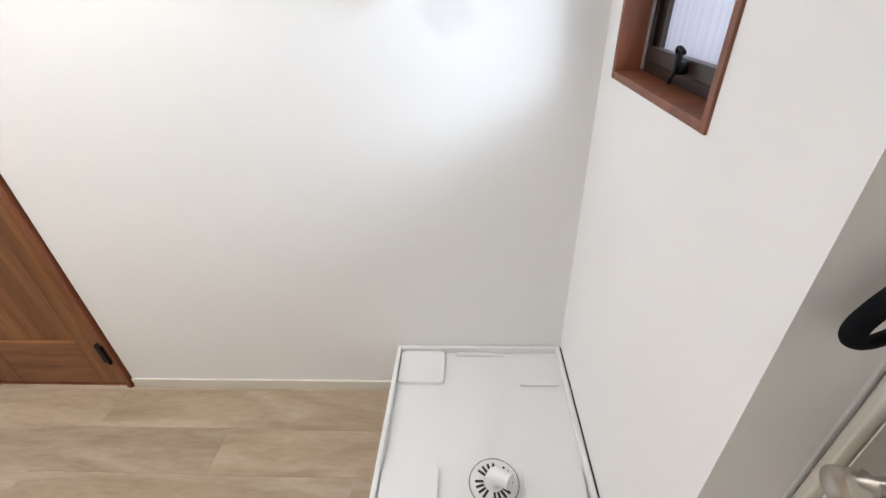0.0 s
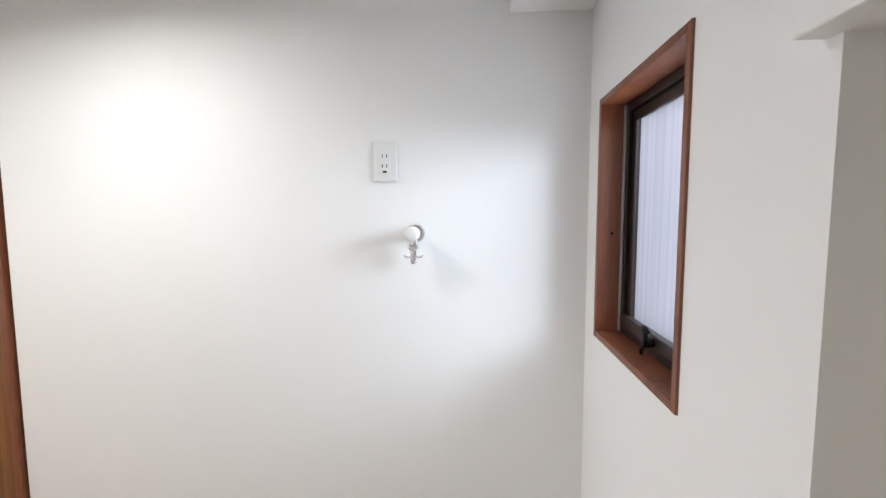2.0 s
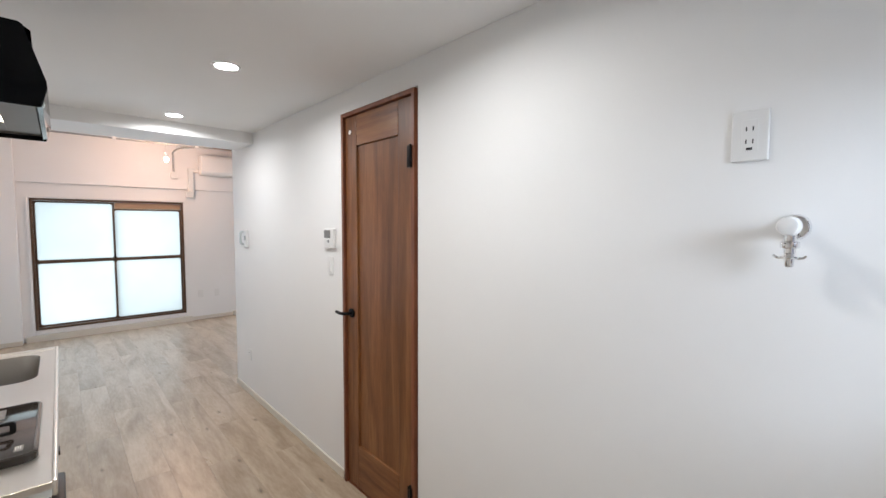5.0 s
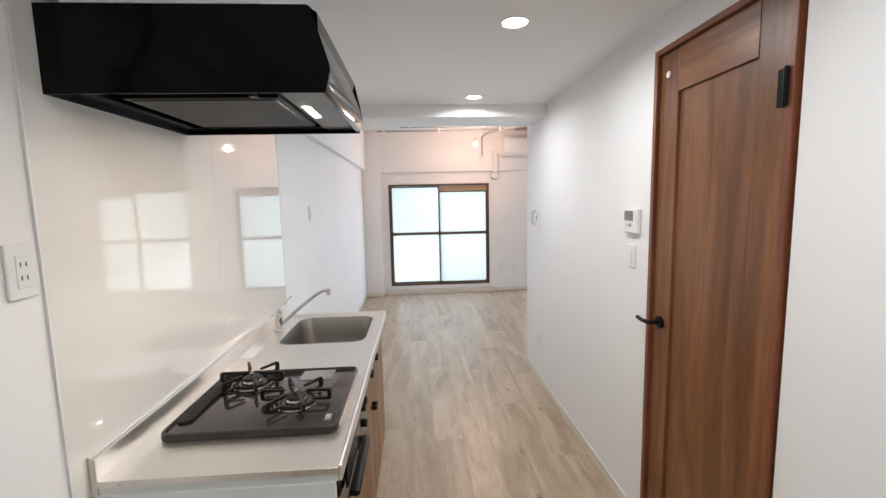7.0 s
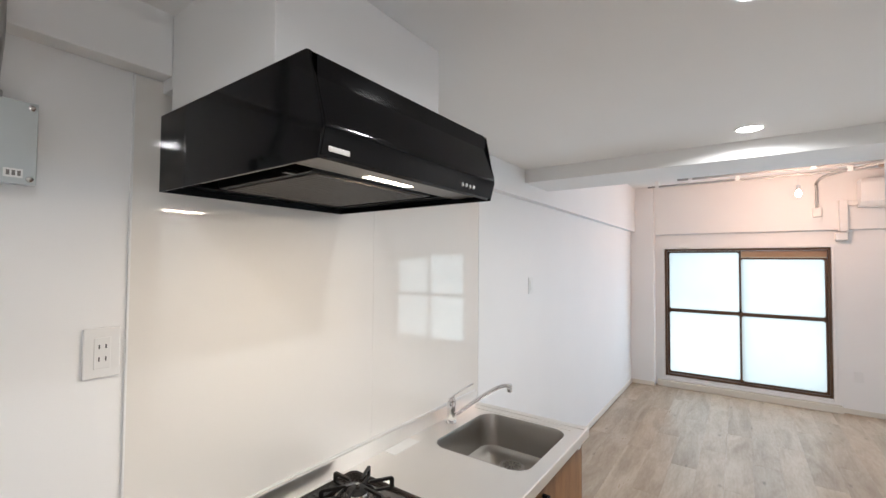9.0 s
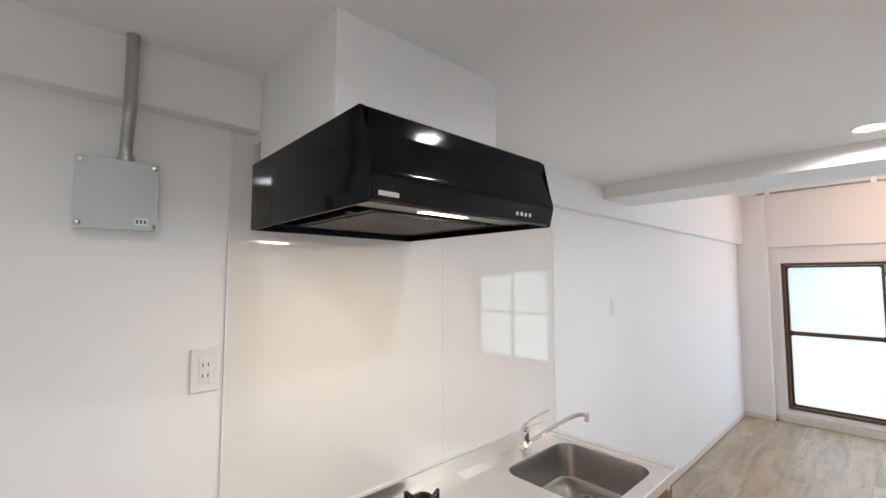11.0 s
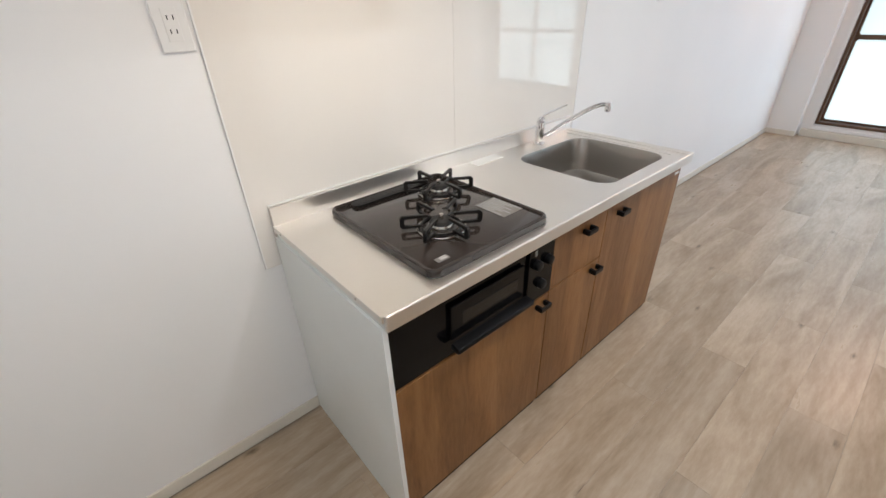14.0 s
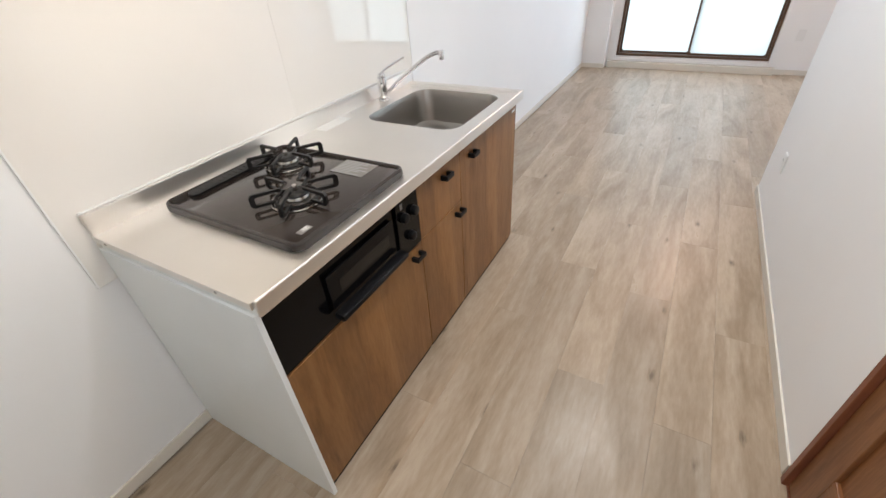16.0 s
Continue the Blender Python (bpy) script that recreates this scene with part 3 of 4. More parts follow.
def outlet(x, z, face, ny, label, sockets=2, usb=False, w=0.072, h=0.118, category="outlet", group="", rocker=False):
    """A plate on a wall across y; ny is the way that it faces."""
    o = thing("wall_outlet" if not rocker else "light_switch", (x, face, z - h / 2), label, category, group)
    part("plate", box(x - w / 2, x + w / 2, face, face + ny * 0.008, z - h / 2, z + h / 2, 0.003), WHITE, o)
    if rocker:
        part("rocker", box(x - w * 0.17, x + w * 0.17, face + ny * 0.007, face + ny * 0.012, z - 0.035, z + 0.035, 0.002), WHITE, o)
        return o
    ins = part("insert", box(x - 0.016, x + 0.016, face + ny * 0.007, face + ny * 0.0098, z - 0.036, z + 0.036, 0.001), WHITE, o)
    for k in range(sockets):
        zz = z + (0.015 if k == 0 else -0.014)
        for s in (-1, 1):
            part("slot", box(x + s * 0.0065 - 0.0013, x + s * 0.0065 + 0.0013, face + ny * 0.0085, face + ny * 0.0103, zz - 0.005, zz + 0.005), DARK, ins)
    if usb:
        part("earth_terminal", box(x - 0.006, x + 0.006, face + ny * 0.0085, face + ny * 0.0104, z - 0.034, z - 0.028), DARK, ins)
    return o


outlet(-0.477, 1.727, N, -1, "white double outlet with earth terminal above the tap", usb=True)
outlet(-1.588, 1.410, 0.0, 1, "white double outlet beside the splashback")
outlet(-4.06, 1.465, 0.0, 1, "white light switch on the long wall", rocker=True, category="switch")
outlet(-2.53, 1.267, N, -1, "white light switch below the heater remote", rocker=True, category="switch", w=0.07, h=0.105)
outlet(-4.04, 0.362, N, -1, "white low outlet near the wall's end", sockets=1, h=0.10)
for yy in (2.27, 2.50):
    o = thing("wall_outlet", (W, yy, 0.35), "small white outlet on the end wall", "outlet", "end wall outlets")
    part("plate", box(W, W + 0.008, yy - 0.035, yy + 0.035, 0.35, 0.465, 0.003), WHITE, o)
    part("insert", box(W + 0.007, W + 0.011, yy - 0.016, yy + 0.016, 0.375, 0.44, 0.001), WHITE, o)
o = thing("heater_remote", (-2.522, N, 1.376), "white water heater remote with a grey display", "remote control")
part("case", box(-2.588, -2.462, N - 0.020, N, 1.374, 1.488, 0.004), WHITE, o)
part("display", box(-2.575, -2.50, N - 0.0225, N - 0.019, 1.432, 1.478, 0.001), DIMLABEL, o, "dark grey display")
for k in range(2):
    smooth(part("button", cyl((-2.555 + k * 0.032, N - 0.019, 1.412), (-2.555 + k * 0.032, N - 0.023, 1.412), 0.009, n=16, bevel=0.001), GREYPLASTIC if k else WHITE, o))
o = thing("intercom", (-4.06, N, 1.31), "small white intercom handset on the wall", "intercom")
part("base", box(-4.075, -4.005, N - 0.022, N, 1.31, 1.455, 0.005), WHITE, o)
smooth(part("handset", tube(curve([(-4.075, N - 0.018, 1.445), (-4.078, N - 0.042, 1.435), (-4.078, N - 0.045, 1.38), (-4.078, N - 0.042, 1.345), (-4.075, N - 0.018, 1.335)]), 0.010), GREYBOX, o))
part("speaker_grille", box(-4.05, -4.02, N - 0.0245, N - 0.021, 1.37, 1.41, 0.001), GREYPLASTIC, o)

# ---- junction box and conduit ----
o = thing("junction_box", (-1.374, 0, 1.776), "pale grey steel junction box on the wall", "junction box")
part("body", box(-1.452, -1.298, 0.0, 0.052, 1.784, 1.944, 0.003), GREYBOX, o)
part("cover", box(-1.456, -1.294, 0.052, 0.056, 1.780, 1.948, 0.001), GREYBOX, o)
for sx in (-1.446, -1.304):
    for sz in (1.791, 1.937):
        smooth(part("screw", cyl((sx, 0.056, sz), (sx, 0.060, sz), 0.006, n=12, bevel=0.001), SATIN, o))
part("label", box(-1.436, -1.408, 0.0555, 0.0572, 1.792, 1.810), PAPER, o, "small worn paper label")
b = bmesh.new()
for k in range(3):
    box(-1.433 + k * 0.008, -1.428 + k * 0.008, 0.057, 0.0576, 1.796, 1.806, bm=b)
part("printed_text", b, DIMLABEL, o)
o = thing("conduit", (-1.388, 0.08, 1.945), "grey steel conduit rising from the junction box", "conduit")
smooth(part("pipe", tube(curve([(-1.388, 0.035, 1.945), (-1.388, 0.04, 1.99), (-1.388, 0.078, 2.06), (-1.388, 0.078, 2.12), (-1.388, 0.078, H)]), 0.0135, 16), GALV, o))
smooth(part("coupling", cyl((-1.388, 0.035, 1.944), (-1.388, 0.036, 1.966), 0.018, n=18, bevel=0.002), GALV, o))

# ---- splashback ----
for k, (a, c) in enumerate(((-2.4785, -1.639), (-3.322, -2.4791))):
    o = thing("splashback_panel", ((a + c) / 2, 0, 0.7), "glossy cream white splashback panel behind the kitchen", "splashback", "splashback panels")
    part("sheet", box(a, c, 0.0, 0.005, 0.70, 2.063 if k else 2.095, 0.0008), PANEL, o)
    if k == 0:
        part("edge_trim", box(c, c + 0.005, 0.0, 0.007, 0.70, 2.096, 0.001), WHITE, o)
    else:
        part("edge_trim", box(a - 0.006, a, 0.0, 0.007, 0.70, 2.063, 0.001), WHITE, o)

# ---- kitchen ----
KX0, KX1, KY, KZ = -1.692, -3.285, 0.640, 0.850    # ends, front and height of the worktop


def pull(x, z, face, parent):
    """A squat black bracket pull."""
    h = part("handle", box(x - 0.028, x + 0.028, face + 0.022, face + 0.029, z - 0.009, z + 0.009, 0.002), BLACK, parent, "black bracket pull")
    for s in (-1, 1):
        part("post", box(x + s * 0.022 - 0.006, x + s * 0.022 + 0.006, face, face + 0.023, z - 0.009, z + 0.009, 0.0015), BLACK, h)
    return h


def unit(x1, x0, label, height=0.806):
    """A base cabinet from x1 (far end) to x0."""
    u = thing("base_cabinet", ((x0 + x1) / 2, 0.3, 0), label, "cabinet", "kitchen units")
    part("body", box(x1 + 0.001, x0 - 0.001, 0.02, 0.586, 0.0, height), SIDE, u)
    part("toe_kick", box(x1 + 0.002, x0 - 0.018, 0.560, 0.596, 0.0, 0.03), BLACK, u)
    return u


def front(name, x1, x0, z0, z1, parent):
    return part(name, box(x1 + 0.0015, x0 - 0.0015, 0.588, 0.606, z0, z1, 0.0015), CABWOOD, parent)


u = unit(-2.357, -1.697, "kitchen base cabinet with grill and brown wood door")
part("side_panel", box(-1.702, -1.687, 0.010, 0.622, 0.0, 0.806, 0.001), SIDE, u, "white side panel")
d = front("door", -2.357, -1.7045, 0.028, 0.566, u)
pull(-2.313, 0.535, 0.606, d)
g = part("grill", box(-2.355, -1.706, 0.586, 0.603, 0.572, 0.786, 0.002), BLACKGLOSS, u, "black gas grill front")
part("grill_door", box(-2.20, -1.90, 0.606, 0.615, 0.635, 0.75, 0.003), BLACKGLOSS, g)
part("grill_window", box(-2.17, -1.94, 0.6145, 0.6165, 0.675, 0.715, 0.001), GRILLGLASS, g)
smooth(part("grill_handle", prism([(0.616, 0.612), (0.64, 0.606), (0.652, 0.614), (0.650, 0.628), (0.618, 0.634)], "x", -2.215, -1.895, 0.003), BLACK, g))
part("control_panel", box(-2.352, -2.225, 0.606, 0.612, 0.578, 0.782, 0.003), BLACKGLOSS, g)
for kx, kz in ((-2.262, 0.722), (-2.318, 0.722), (-2.290, 0.640)):
    smooth(part("knob", cyl((kx, 0.611, kz), (kx, 0.630, kz), 0.018, 0.016, 24, bevel=0.003), BLACK, g))
part("printed_mark", box(-2.262, -2.250, 0.6115, 0.6128, 0.755, 0.775), DIMLABEL, g)
u = unit(-2.675, -2.357, "narrow kitchen base cabinet with drawer and door")
d = front("drawer", -2.675, -2.357, 0.575, 0.786, u)
pull(-2.548, 0.740, 0.606, d)
d = front("door", -2.675, -2.357, 0.028, 0.570, u)
pull(-2.640, 0.535, 0.606, d)
u = unit(-3.282, -2.675, "kitchen sink cabinet with one tall brown wood door", 0.65)
part("end_panel", box(-3.282, -3.268, 0.02, 0.586, 0.65, 0.806), SIDE, u)
d = front("door", -3.282, -2.675, 0.028, 0.786, u)
pull(-2.775, 0.735, 0.606, d)
part("badge", box(-3.262, -3.225, 0.606, 0.6075, 0.755, 0.766), PAPER, d)

# worktop with the sink let into it
top = thing("worktop", ((KX0 + KX1) / 2, 0.3, 0.806), "brushed stainless steel worktop with an inset sink", "worktop")
SX0, SX1, SY0, SY1 = -3.185, -2.700, 0.135, 0.575
hole = rounded(SX0, SX1, SY0, SY1, 0.075, 8)
b = bmesh.new()
cx, cy = (SX0 + SX1) / 2, (SY0 + SY1) / 2
bx0, bx1, by0, by1 = -3.245, -2.58, 0.022, KY - 0.012


def outward(x, y):
    """Where the ray from the sink's centre leaves the field round it."""
    dx, dy = x - cx, y - cy
    k = min(((bx1 if dx > 0 else bx0) - cx) / dx if abs(dx) > 1e-9 else 9e9, ((by1 if dy > 0 else by0) - cy) / dy if abs(dy) > 1e-9 else 9e9)
    return cx + k * dx, cy + k * dy


outl = hole[:]
for gx, gy in ((bx1, by1), (bx0, by1), (bx0, by0), (bx1, by0)):
    # aim one ray at each corner of the field
    i = min(range(len(outl)), key=lambda j: abs(math.atan2((outl[j][1] - cy) * (gx - cx) - (outl[j][0] - cx) * (gy - cy), (outl[j][0] - cx) * (gx - cx) + (outl[j][1] - cy) * (gy - cy))))
    outl[i] = (outl[i][0], outl[i][1], gx, gy)
inner, outer = [], []
for p in outl:
    inner.append(b.verts.new((p[0], p[1], KZ - 0.004)))
    o2 = (p[2], p[3]) if len(p) == 4 else outward(p[0], p[1])
    outer.append(b.verts.new((*o2, KZ - 0.004)))
for i in range(len(inner)):
    j = (i + 1) % len(inner)
    b.faces.new((inner[i], inner[j], outer[j], outer[i]))
q = [b.verts.new(v) for v in ((bx1, by0, KZ - 0.004), (KX0, by0, KZ - 0.004), (KX0, by1, KZ - 0.004), (bx1, by1, KZ - 0.004))]
b.faces.new(q)
part("deck", b, STEEL, top)
b = box(KX1, KX0, KY - 0.012, KY, KZ - 0.044, KZ + 0.002, 0.005, segments=3)
part("front_edge", b, STEEL, top)
part("end_edge", box(KX1, bx0, 0.02, KY - 0.012, KZ - 0.044, KZ, 0.003), STEEL, top)
part("end_flange", box(KX0, KX0 + 0.006, 0.022, KY - 0.01, KZ - 0.02, KZ - 0.001, 0.001), STEEL, top)
part("underside", box(-2.58, KX0 - 0.002, 0.022, KY - 0.012, KZ - 0.044, KZ - 0.006), SIDE, top)
part("underside", box(bx0, -2.70 + 0.05, 0.60, KY - 0.012, KZ - 0.044, KZ - 0.006), SIDE, top)
for sy in (0.08, 0.52):
    part("rivet", cyl((KX0 + 0.006, sy, KZ - 0.010), (KX0 + 0.0075, sy, KZ - 0.010), 0.004, n=10), SATIN, top)
part("back_guard", box(KX1, KX0 + 0.003, 0.006, 0.022, KZ - 0.044, KZ + 0.058, 0.003), STEEL, top)
part("sealant", box(KX1, KX0 + 0.003, 0.0052, 0.012, KZ + 0.058, KZ + 0.064, 0.002), WHITE, top, "white sealant bead")
part("ridge", box(SX0 - 0.02, SX0 - 0.012, 0.06, KY - 0.06, KZ - 0.005, KZ - 0.001, 0.001), STEEL, top)
b = bmesh.new()
loops = []
for shrink, z in ((0.0, KZ - 0.004), (0.003, KZ - 0.012), (0.008, KZ - 0.11), (0.016, KZ - 0.155), (0.035, KZ - 0.172), (0.07, KZ - 0.176)):
    pts = rounded(SX0 + shrink, SX1 - shrink, SY0 + shrink, SY1 - shrink, 0.075 - shrink * 0.3, 8)
    loops.append([b.verts.new((*p, z)) for p in pts])
for l0, l1 in zip(loops, loops[1:]):
    for i in range(len(l0)):
        j = (i + 1) % len(l0)
        b.faces.new((l0[i], l0[j], l1[j], l1[i]))
b.faces.new(loops[-1])
bowl = smooth(part("sink_bowl", b, SINK, top, "stainless sink bowl"))
zb = KZ - 0.176
cx2, cy2 = -3.056, 0.349
smooth(part("drain_ring", cyl((cx2, cy2, zb), (cx2, cy2, zb + 0.004), 0.058, n=36, bevel=0.0015), CHROME, bowl))
dc = part("drain_cover", cyl((cx2, cy2, zb + 0.003), (cx2, cy2, zb + 0.006), 0.044, n=36, bevel=0.001), SATIN, bowl)
b = bmesh.new()
for k in range(10):
    s = box(0.016, 0.038, -0.002, 0.002, -0.0006, 0.0006)
    bmesh.ops.transform(s, matrix=pose(cx2, cy2, zb + 0.0065, 0, 0, 36 * k), verts=s.verts)
    merge(b, s)
part("slot_ring", b, DARK, dc)
o = thing("notice_card", (-2.60, 0.075, KZ), "small white card lying on the worktop", "card")
b = box(-2.690, -2.530, 0.026, 0.086, KZ - 0.004, KZ - 0.002)
part("card", b, PAPER, o)

# tap
fx, fy = -2.952, 0.075
o = thing("kitchen_tap", (fx, fy, KZ), "chrome single-lever kitchen tap with a long spout", "tap")
z = KZ - 0.004
smooth(part("base", cyl((fx, fy, z), (fx, fy, z + 0.012), 0.027, 0.024, 28, bevel=0.003), CHROME, o))
smooth(part("body", cyl((fx, fy, z + 0.01), (fx, fy, z + 0.105), 0.019, 0.022, 28, bevel=0.004), CHROME, o))
smooth(part("spout", tube(curve([(fx - 0.008, fy + 0.016, z + 0.035), (fx - 0.045, fy + 0.09, z + 0.10), (fx - 0.085, fy + 0.18, z + 0.168), (fx - 0.105, fy + 0.225, z + 0.192), (fx - 0.118, fy + 0.255, z + 0.196)], 6), 0.0095, 16), CHROME, o))
smooth(part("nozzle", cyl((fx - 0.118, fy + 0.253, z + 0.204), (fx - 0.118, fy + 0.253, z + 0.166), 0.013, 0.012, 20, bevel=0.002), CHROME, o))
b = cyl((fx, fy, z + 0.105), (fx, fy, z + 0.122), 0.021, 0.017, 28, bevel=0.004)
tube(curve([(fx + 0.010, fy, z + 0.118), (fx - 0.03, fy + 0.008, z + 0.134), (fx - 0.10, fy + 0.022, z + 0.150), (fx - 0.145, fy + 0.03, z + 0.158)]), 0.010, 14, bm=b, flat=0.5)
smooth(part("lever", b, CHROME, o))

# hob
HX1, HX0, HY0, HY1 = -2.325, -1.858, 0.070, 0.600
hob = thing("gas_hob", (-2.1, 0.33, KZ), "dark grey two-burner gas hob set in the worktop", "gas hob")
zt = KZ + 0.016
b = prism(rounded(HX1, HX0, HY0, HY1, 0.028, 6), "z", KZ - 0.004, zt, 0.005)
smooth(part("glass_top", b, ENAMEL, hob, "brown grey enamel top plate"))
rim = [(*p, zt + 0.0005) for p in rounded(HX1 + 0.006, HX0 - 0.006, HY0 + 0.006, HY1 - 0.006, 0.024, 6)]
smooth(part("rim", tube(rim + rim[:1], 0.0055, 8), ENAMELRIM, hob))
b = prism(rounded(-2.235, -1.925, 0.085, 0.132, 0.015, 5), "z", zt - 0.001, zt + 0.006, 0.002)
v = part("vent", b, BLACK, hob, "black slotted rear vent")
b = bmesh.new()
for k in range(14):
    box(-2.22 + k * 0.0205, -2.207 + k * 0.0205, 0.095, 0.122, zt + 0.0055, zt + 0.0075, bm=b)
part("vent_grille", b, DARK, v)


def burner(x, y, turn):
    u = part("burner", cyl((x, y, zt - 0.001), (x, y, zt + 0.007), 0.070, 0.048, 40, bevel=0.001), ENAMELRIM, hob, "burner with steel drip ring")
    ring = [(x + 0.071 * math.cos(a), y + 0.071 * math.sin(a), zt + 0.003) for a in (2 * math.pi * k / 40 for k in range(41))]
    smooth(part("drip_ring", tube(ring, 0.003, 8), SATIN, u, "polished steel drip ring"))
    smooth(part("burner_head", cyl((x, y, zt + 0.006), (x, y, zt + 0.021), 0.038, 0.034, 32, bevel=0.003), SATIN, u))
    smooth(part("burner_cap", cyl((x, y, zt + 0.021), (x, y, zt + 0.030), 0.037, 0.029, 32, bevel=0.003), IRON, u))
    smooth(part("sensor", cyl((x, y, zt + 0.028), (x, y, zt + 0.046), 0.0065, n=14, bevel=0.001), SATIN, u))
    t = part("trivet", tube([(x + 0.060 * math.cos(a), y + 0.060 * math.sin(a), zt + 0.010) for a in (2 * math.pi * k / 36 for k in range(37))], 0.0035, 8), IRON, hob, "black cast iron pan support")
    for k in range(6):
        # flat bar bent into an upright loop, pointing outwards
        outline = [(0.056, 0.009), (0.113, 0.009), (0.121, 0.016), (0.121, 0.041), (0.114, 0.048), (0.040, 0.048), (0.035, 0.044), (0.040, 0.040), (0.105, 0.0395), (0.108, 0.037), (0.108, 0.020), (0.105, 0.017), (0.056, 0.017)]
        f = prism(outline, "y", -0.0045, 0.0045, 0.0008)
        bmesh.ops.transform(f, matrix=pose(x, y, zt, 0, 0, turn + 60 * k), verts=f.verts)
        part("finger", f, IRON, t)


burner(-2.207, 0.216, 27)
burner(-2.036, 0.428, 27)
lab = part("label", box(-2.305, -2.215, 0.385, 0.51, zt, zt + 0.0012), DIMLABEL, hob, "worn paper caution label")
b = bmesh.new()
for k in range(9):
    box(-2.300 + k * 0.0095, -2.2955 + k * 0.0095, 0.390, 0.505 - (k * 37 % 5) * 0.012, zt + 0.001, zt + 0.0017, bm=b)
part("printed_text", b, GREYPLASTIC, lab)
lab = part("rating_plate", box(-1.945, -1.905, 0.548, 0.568, zt, zt + 0.001), DIMLABEL, hob)
b = bmesh.new()
for k in range(3):
    box(-1.940, -1.918, 0.551 + k * 0.005, 0.5525 + k * 0.005, zt + 0.001, zt + 0.0016, bm=b)
part("printed_text", b, PAPER, lab)

# ---- range hood ----
RX1, RX0 = -2.304, -1.697
hood = thing("range_hood", (-2.0, 0.3, 1.806), "glossy black range hood with a grey filter", "range hood")
prof = [(0.0, 2.006), (0.612, 2.006), (0.622, 2.000), (0.660, 1.872), (0.661, 1.855), (0.650, 1.812), (0.640, 1.808), (0.636, 1.812), (0.636, 1.99), (0.0, 1.99)]
smooth(part("shell", prism(prof, "x", RX1 + 0.006, RX0 - 0.006), BLACKGLOSS, hood))
side = [(0.0, 1.806), (0.648, 1.806), (0.661, 1.855), (0.660, 1.872), (0.622, 2.001), (0.613, 2.006), (0.0, 2.006)]
for a, c in ((RX0 - 0.006, RX0), (RX1, RX1 + 0.006)):
    part("side_panel", prism(side, "x", a, c, 0.0015), BLACKGLOSS, hood)
part("back_panel", box(RX1 + 0.006, RX0 - 0.006, 0.0, 0.012, 1.806, 1.99), BLACK, hood)
LX0, LX1 = -2.062, -1.908      # the slot that the lamp sits in
b = box(RX1 + 0.006, RX0 - 0.006, 0.557, 0.636, 1.8205, 1.827, 0.001)
box(RX1 + 0.006, RX0 - 0.006, 0.522, 0.537, 1.8205, 1.827, 0.001, bm=b)
box(RX1 + 0.006, LX0, 0.537, 0.557, 1.8207, 1.827, bm=b)
box(LX1, RX0 - 0.006, 0.537, 0.557, 1.8207, 1.827, bm=b)
lp = part("lamp_panel", b, HOODMETAL, hood, "grey metal panel round the lamp")
part("lamp_lens", box(LX0, LX1, 0.536, 0.558, 1.8198, 1.823), HOODLED, lp, "lit lamp lens")
part("inner_roof", box(RX1 + 0.006, RX0 - 0.006, 0.012, 0.522, 1.90, 1.906), BLACK, hood)
part("inner_rim", box(RX0 - 0.046, RX0 - 0.006, 0.14, 0.522, 1.8205, 1.826, 0.001), HOODMETAL, hood, "grey metal rim")
b = box(RX1 + 0.006, RX1 + 0.05, 0.012, 0.522, 1.824, 1.83, 0.001)
box(RX1 + 0.05, RX0 - 0.006, 0.012, 0.06, 1.824, 1.83, 0.001, bm=b)
part("inner_rim", b, BLACK, hood)
part("filter_box", prism([(0.115, 1.818), (0.505, 1.818), (0.520, 1.86), (0.10, 1.86)], "x", -2.20, -1.795, 0.002), BLACK, hood)
fl = part("filter", box(-2.185, -1.81, 0.125, 0.495, 1.8145, 1.8185, 0.0015), FILTER, hood, "grey mesh grease filter plate")
b = bmesh.new()
for k in range(24):
    box(-2.178 + k * 0.0152, -2.170 + k * 0.0152, 0.135, 0.485, 1.8138, 1.8148, bm=b)
part("mesh_ribs", b, FILTER, fl)
part("clip", box(-1.795, -1.765, 0.44, 0.458, 1.816, 1.824, 0.002), BLACK, hood)


def on_front(z):
    """The front's depth at that height."""
    return 0.660 - (z - 1.872) / 0.128 * 0.038 if z > 1.872 else 0.650 + (z - 1.812) / 0.060 * 0.010


part("badge", box(-1.765, -1.716, on_front(1.827) - 0.001, on_front(1.827) + 0.002, 1.820, 1.835, 0.0005), SATIN, hood, "small metal maker's plate")
for k in range(4):
    bx = -2.143 - k * 0.018
    smooth(part("button", cyl((bx, 0.645, 1.829), (bx, 0.657, 1.829), 0.0055, n=14, bevel=0.001), GREYPLASTIC, hood))
duct = thing("duct_cover", (-1.96, 0.25, 2.006), "white papered duct boxing above the range hood", "duct cover", kind="structure")
part("casing", box(-2.232, -1.700, 0.06, 0.512, 2.007, H, 0.002), WALL, duct)

# ---- downlights ----
x, y = DOWNLIGHTS[0]
dl = thing("downlight", (x, y, H), "small round white recessed downlight, lit", "downlight", "kitchen downlights")
b = bmesh.new()
n = 40
rings = [[b.verts.new((x + r * math.cos(2 * math.pi * k / n), y + r * math.sin(2 * math.pi * k / n), z)) for k in range(n)] for r, z in ((0.062, H - 0.0005), (0.060, H - 0.004), (0.052, H - 0.005), (0.047, H - 0.001))]
for l0, l1 in zip(rings, rings[1:]):
    for k in range(n):
        b.faces.new((l0[k], l0[(k + 1) % n], l1[(k + 1) % n], l1[k]))
smooth(part("trim_ring", b, WHITE, dl))
part("lens", cyl((x, y, H - 0.003), (x, y, H - 0.0005), 0.048, n=32), LED, dl, "glowing lens")
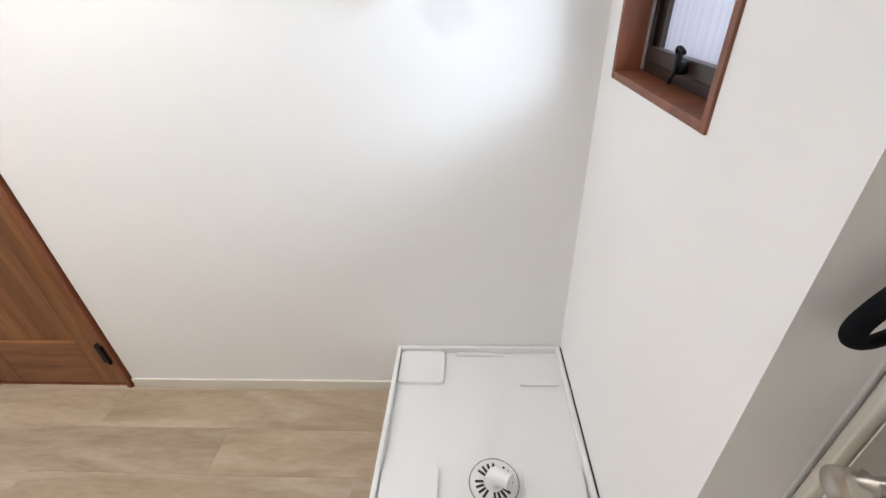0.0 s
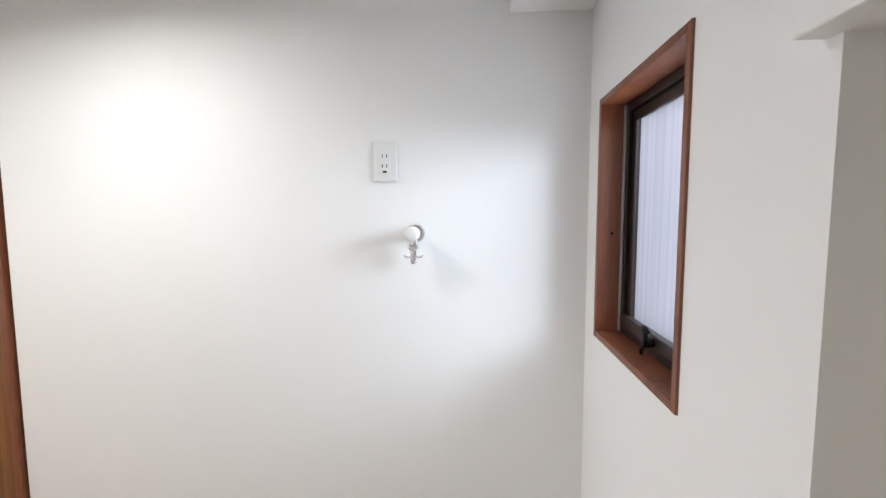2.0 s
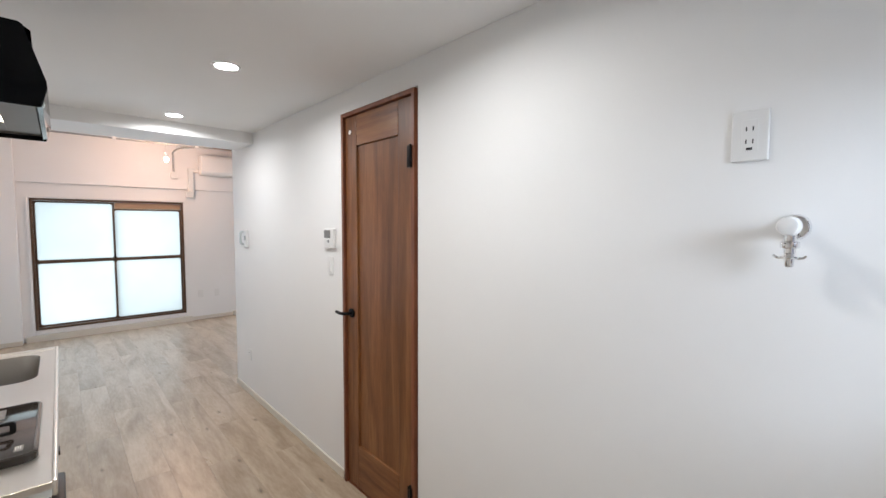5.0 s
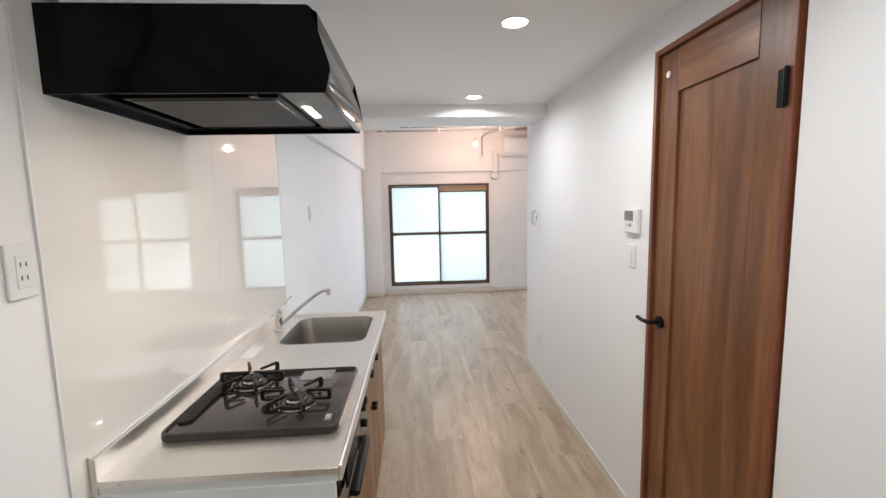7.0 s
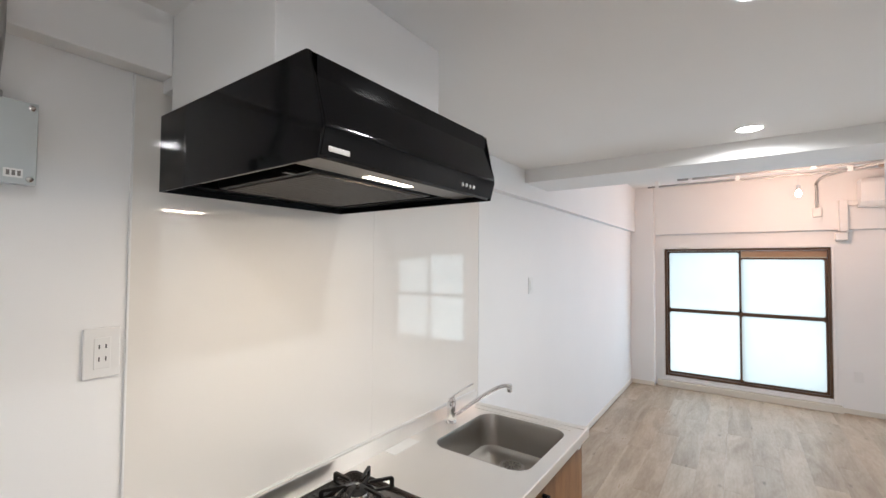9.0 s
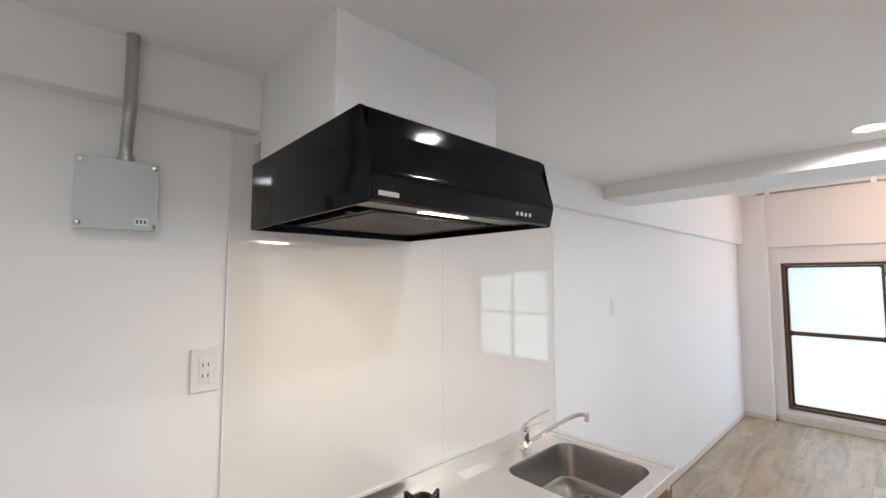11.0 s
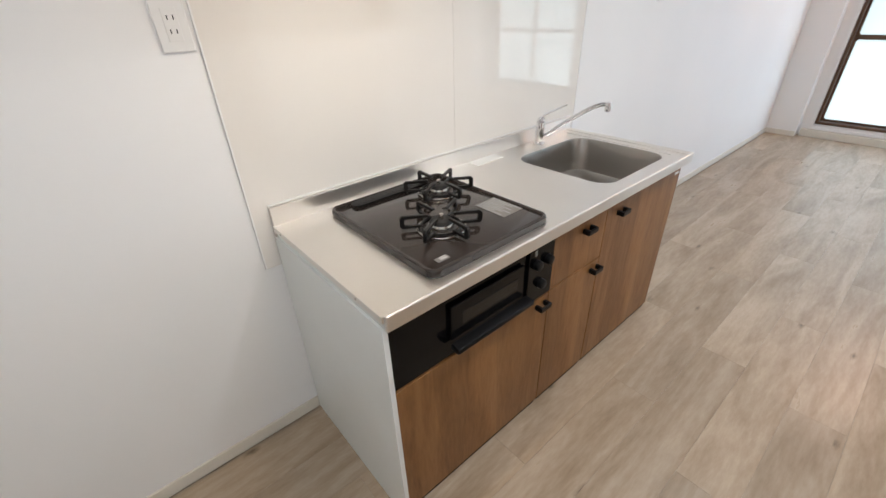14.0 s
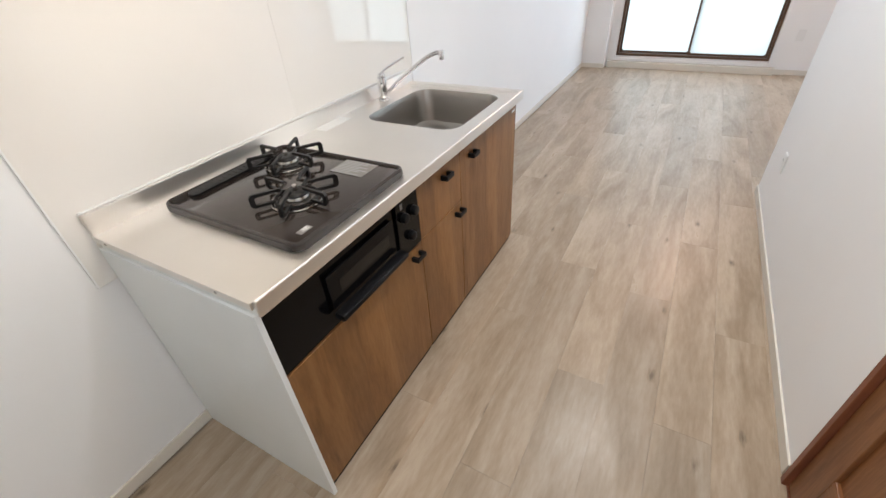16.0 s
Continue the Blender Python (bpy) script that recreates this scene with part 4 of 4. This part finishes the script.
for x, y in DOWNLIGHTS[1:]:
    copy_thing(dl, pose(x, y, H))

# ---- living room ceiling ----
for k, (px, pz, ya, yb, r) in enumerate(((-7.0, 2.585, 0.30, 2.35, 0.011), (-6.75, 2.60, 0.65, 3.3, 0.014), (-6.2, 2.60, 1.4, 2.5, 0.011))):
    o = thing("ceiling_pipe", (px, ya, pz), "thin grey exposed pipe under the living room ceiling", "pipe", "ceiling pipes")
    pts = curve([(px, ya, pz), (px - 0.02, ya + (yb - ya) * 0.33, pz + 0.006), (px + 0.02, ya + (yb - ya) * 0.66, pz - 0.004), (px, yb, pz + 0.01)])
    smooth(part("tube", tube(pts, r, 12), GREYPLASTIC, o))
    for t in (0.05, 0.45, 0.9):
        yy = ya + (yb - ya) * t
        part("bracket", box(px - 0.022, px + 0.022, yy - 0.02, yy + 0.02, pz - r - 0.003, H2, 0.002), WHITE, o, "white pipe bracket")
o = thing("ceiling_pipe", (-7.35, 1.9, 2.2), "white conduit dropping to a small wall box", "pipe", "ceiling pipes")
smooth(part("tube", tube(curve([(-6.75, 2.5, 2.60), (-6.95, 2.25, 2.60), (-7.2, 2.0, 2.58), (-7.5, 1.95, 2.56), (-7.53, 1.95, 2.48), (-7.53, 1.95, 2.26)]), 0.014), GALV, o))
part("wall_box", box(W + 0.05, W + 0.09, 1.91, 1.99, 2.17, 2.27, 0.004), WHITE, o)
structure("ceiling_opening_trim", box(-7.2, -6.3, 2.35, 3.3, H2 - 0.04, H2 - 0.002, 0.003), RAW, "bare brown timber patch in the living room ceiling", "ceiling")
o = thing("pendant_bulb", (-6.6, 1.71, H2), "bare warm glowing bulb on a short cord", "bulb lamp")
smooth(part("ceiling_rose", cyl((-6.6, 1.71, H2), (-6.6, 1.71, H2 - 0.03), 0.035, 0.03, 24, bevel=0.004), WHITE, o))
part("cord", cyl((-6.6, 1.71, H2 - 0.03), (-6.6, 1.71, 2.40), 0.003, n=8), WHITE, o)
smooth(part("socket", cyl((-6.6, 1.71, 2.41), (-6.6, 1.71, 2.36), 0.018, 0.02, 20, bevel=0.003), WHITE, o))
b = bmesh.new()
bmesh.ops.create_uvsphere(b, u_segments=24, v_segments=14, radius=0.025)
for v in b.verts:
    v.co = Vector((v.co.x, v.co.y, v.co.z * 1.25 if v.co.z < 0 else v.co.z * 1.6))
    if v.co.z > 0.02:
        v.co.x, v.co.y = v.co.x * 0.9, v.co.y * 0.9
bmesh.ops.translate(b, verts=b.verts, vec=(-6.6, 1.71, 2.325))
g = smooth(part("bulb", b, BULB, o, "glowing glass bulb"))
g.visible_shadow = False
o = thing("air_conditioner", (W, 2.68, 2.25), "white wall-mounted air conditioner above the window end", "air conditioner")
prof = [(W + 0.05, 2.25), (W + 0.19, 2.25), (W + 0.25, 2.30), (W + 0.26, 2.50), (W + 0.24, 2.54), (W + 0.05, 2.54)]
smooth(part("body", prism(prof, "y", 2.28, 3.08, 0.006), WHITE, o))
part("louvre", box(W + 0.12, W + 0.20, 2.33, 3.03, 2.243, 2.250, 0.002), WHITE, o)
o = thing("pipe_cover", (W, 2.16, 1.93), "white plastic pipe cover below the air conditioner", "pipe cover")
b = box(W + 0.05, W + 0.105, 2.13, 2.20, 1.99, 2.34, 0.006)
box(W + 0.055, W + 0.10, 2.20, 2.285, 2.28, 2.335, 0.006, bm=b)
part("cover", b, WHITE, o)
part("end_cap", box(W, W + 0.09, 2.10, 2.20, 1.90, 1.99, 0.01), WHITE, o)

# ---- floor planks ----
PW, PL = 0.183, 1.22
pb = bmesh.new()
bmesh.ops.create_cube(pb, size=1)
for v in pb.verts:
    v.co = Vector((v.co.x * (PL - 0.0003), v.co.y * (PW - 0.0003), v.co.z * 0.006))
top_edges = [e for e in pb.edges if all(v.co.z > 0 for v in e.verts)]
bmesh.ops.bevel(pb, geom=top_edges, offset=0.0005, segments=1, affect="EDGES")
PLANK = bpy.data.meshes.new("plank")
pb.to_mesh(PLANK)
pb.free()
PLANK.materials.append(FLOOR)
rng = random.Random(5)
row_y = N + PW / 2 - 0.018 - PW
rows = [row_y - PW * k for k in range(-16, 11)]
for ri, yy in enumerate(rows):
    if yy > 4.8 or yy < -0.05:
        continue
    start = -2.895 + (ri * 0.437 % 1.0) * PL + rng.uniform(-0.05, 0.05) - 6 * PL
    k = 0
    while start + k * PL < 0.9:
        x0 = max(start + k * PL, W - 0.1)
        x1 = min(start + (k + 1) * PL, -4.30 if yy > N + 0.1 else 0.40)
        k += 1
        if x1 - x0 < 0.02:
            continue
        o = new("plank", PLANK)
        o.parent = floor
        o.location = ((x0 + x1) / 2, yy, -0.003)
        o.scale = ((x1 - x0) / PL, 1, 1)
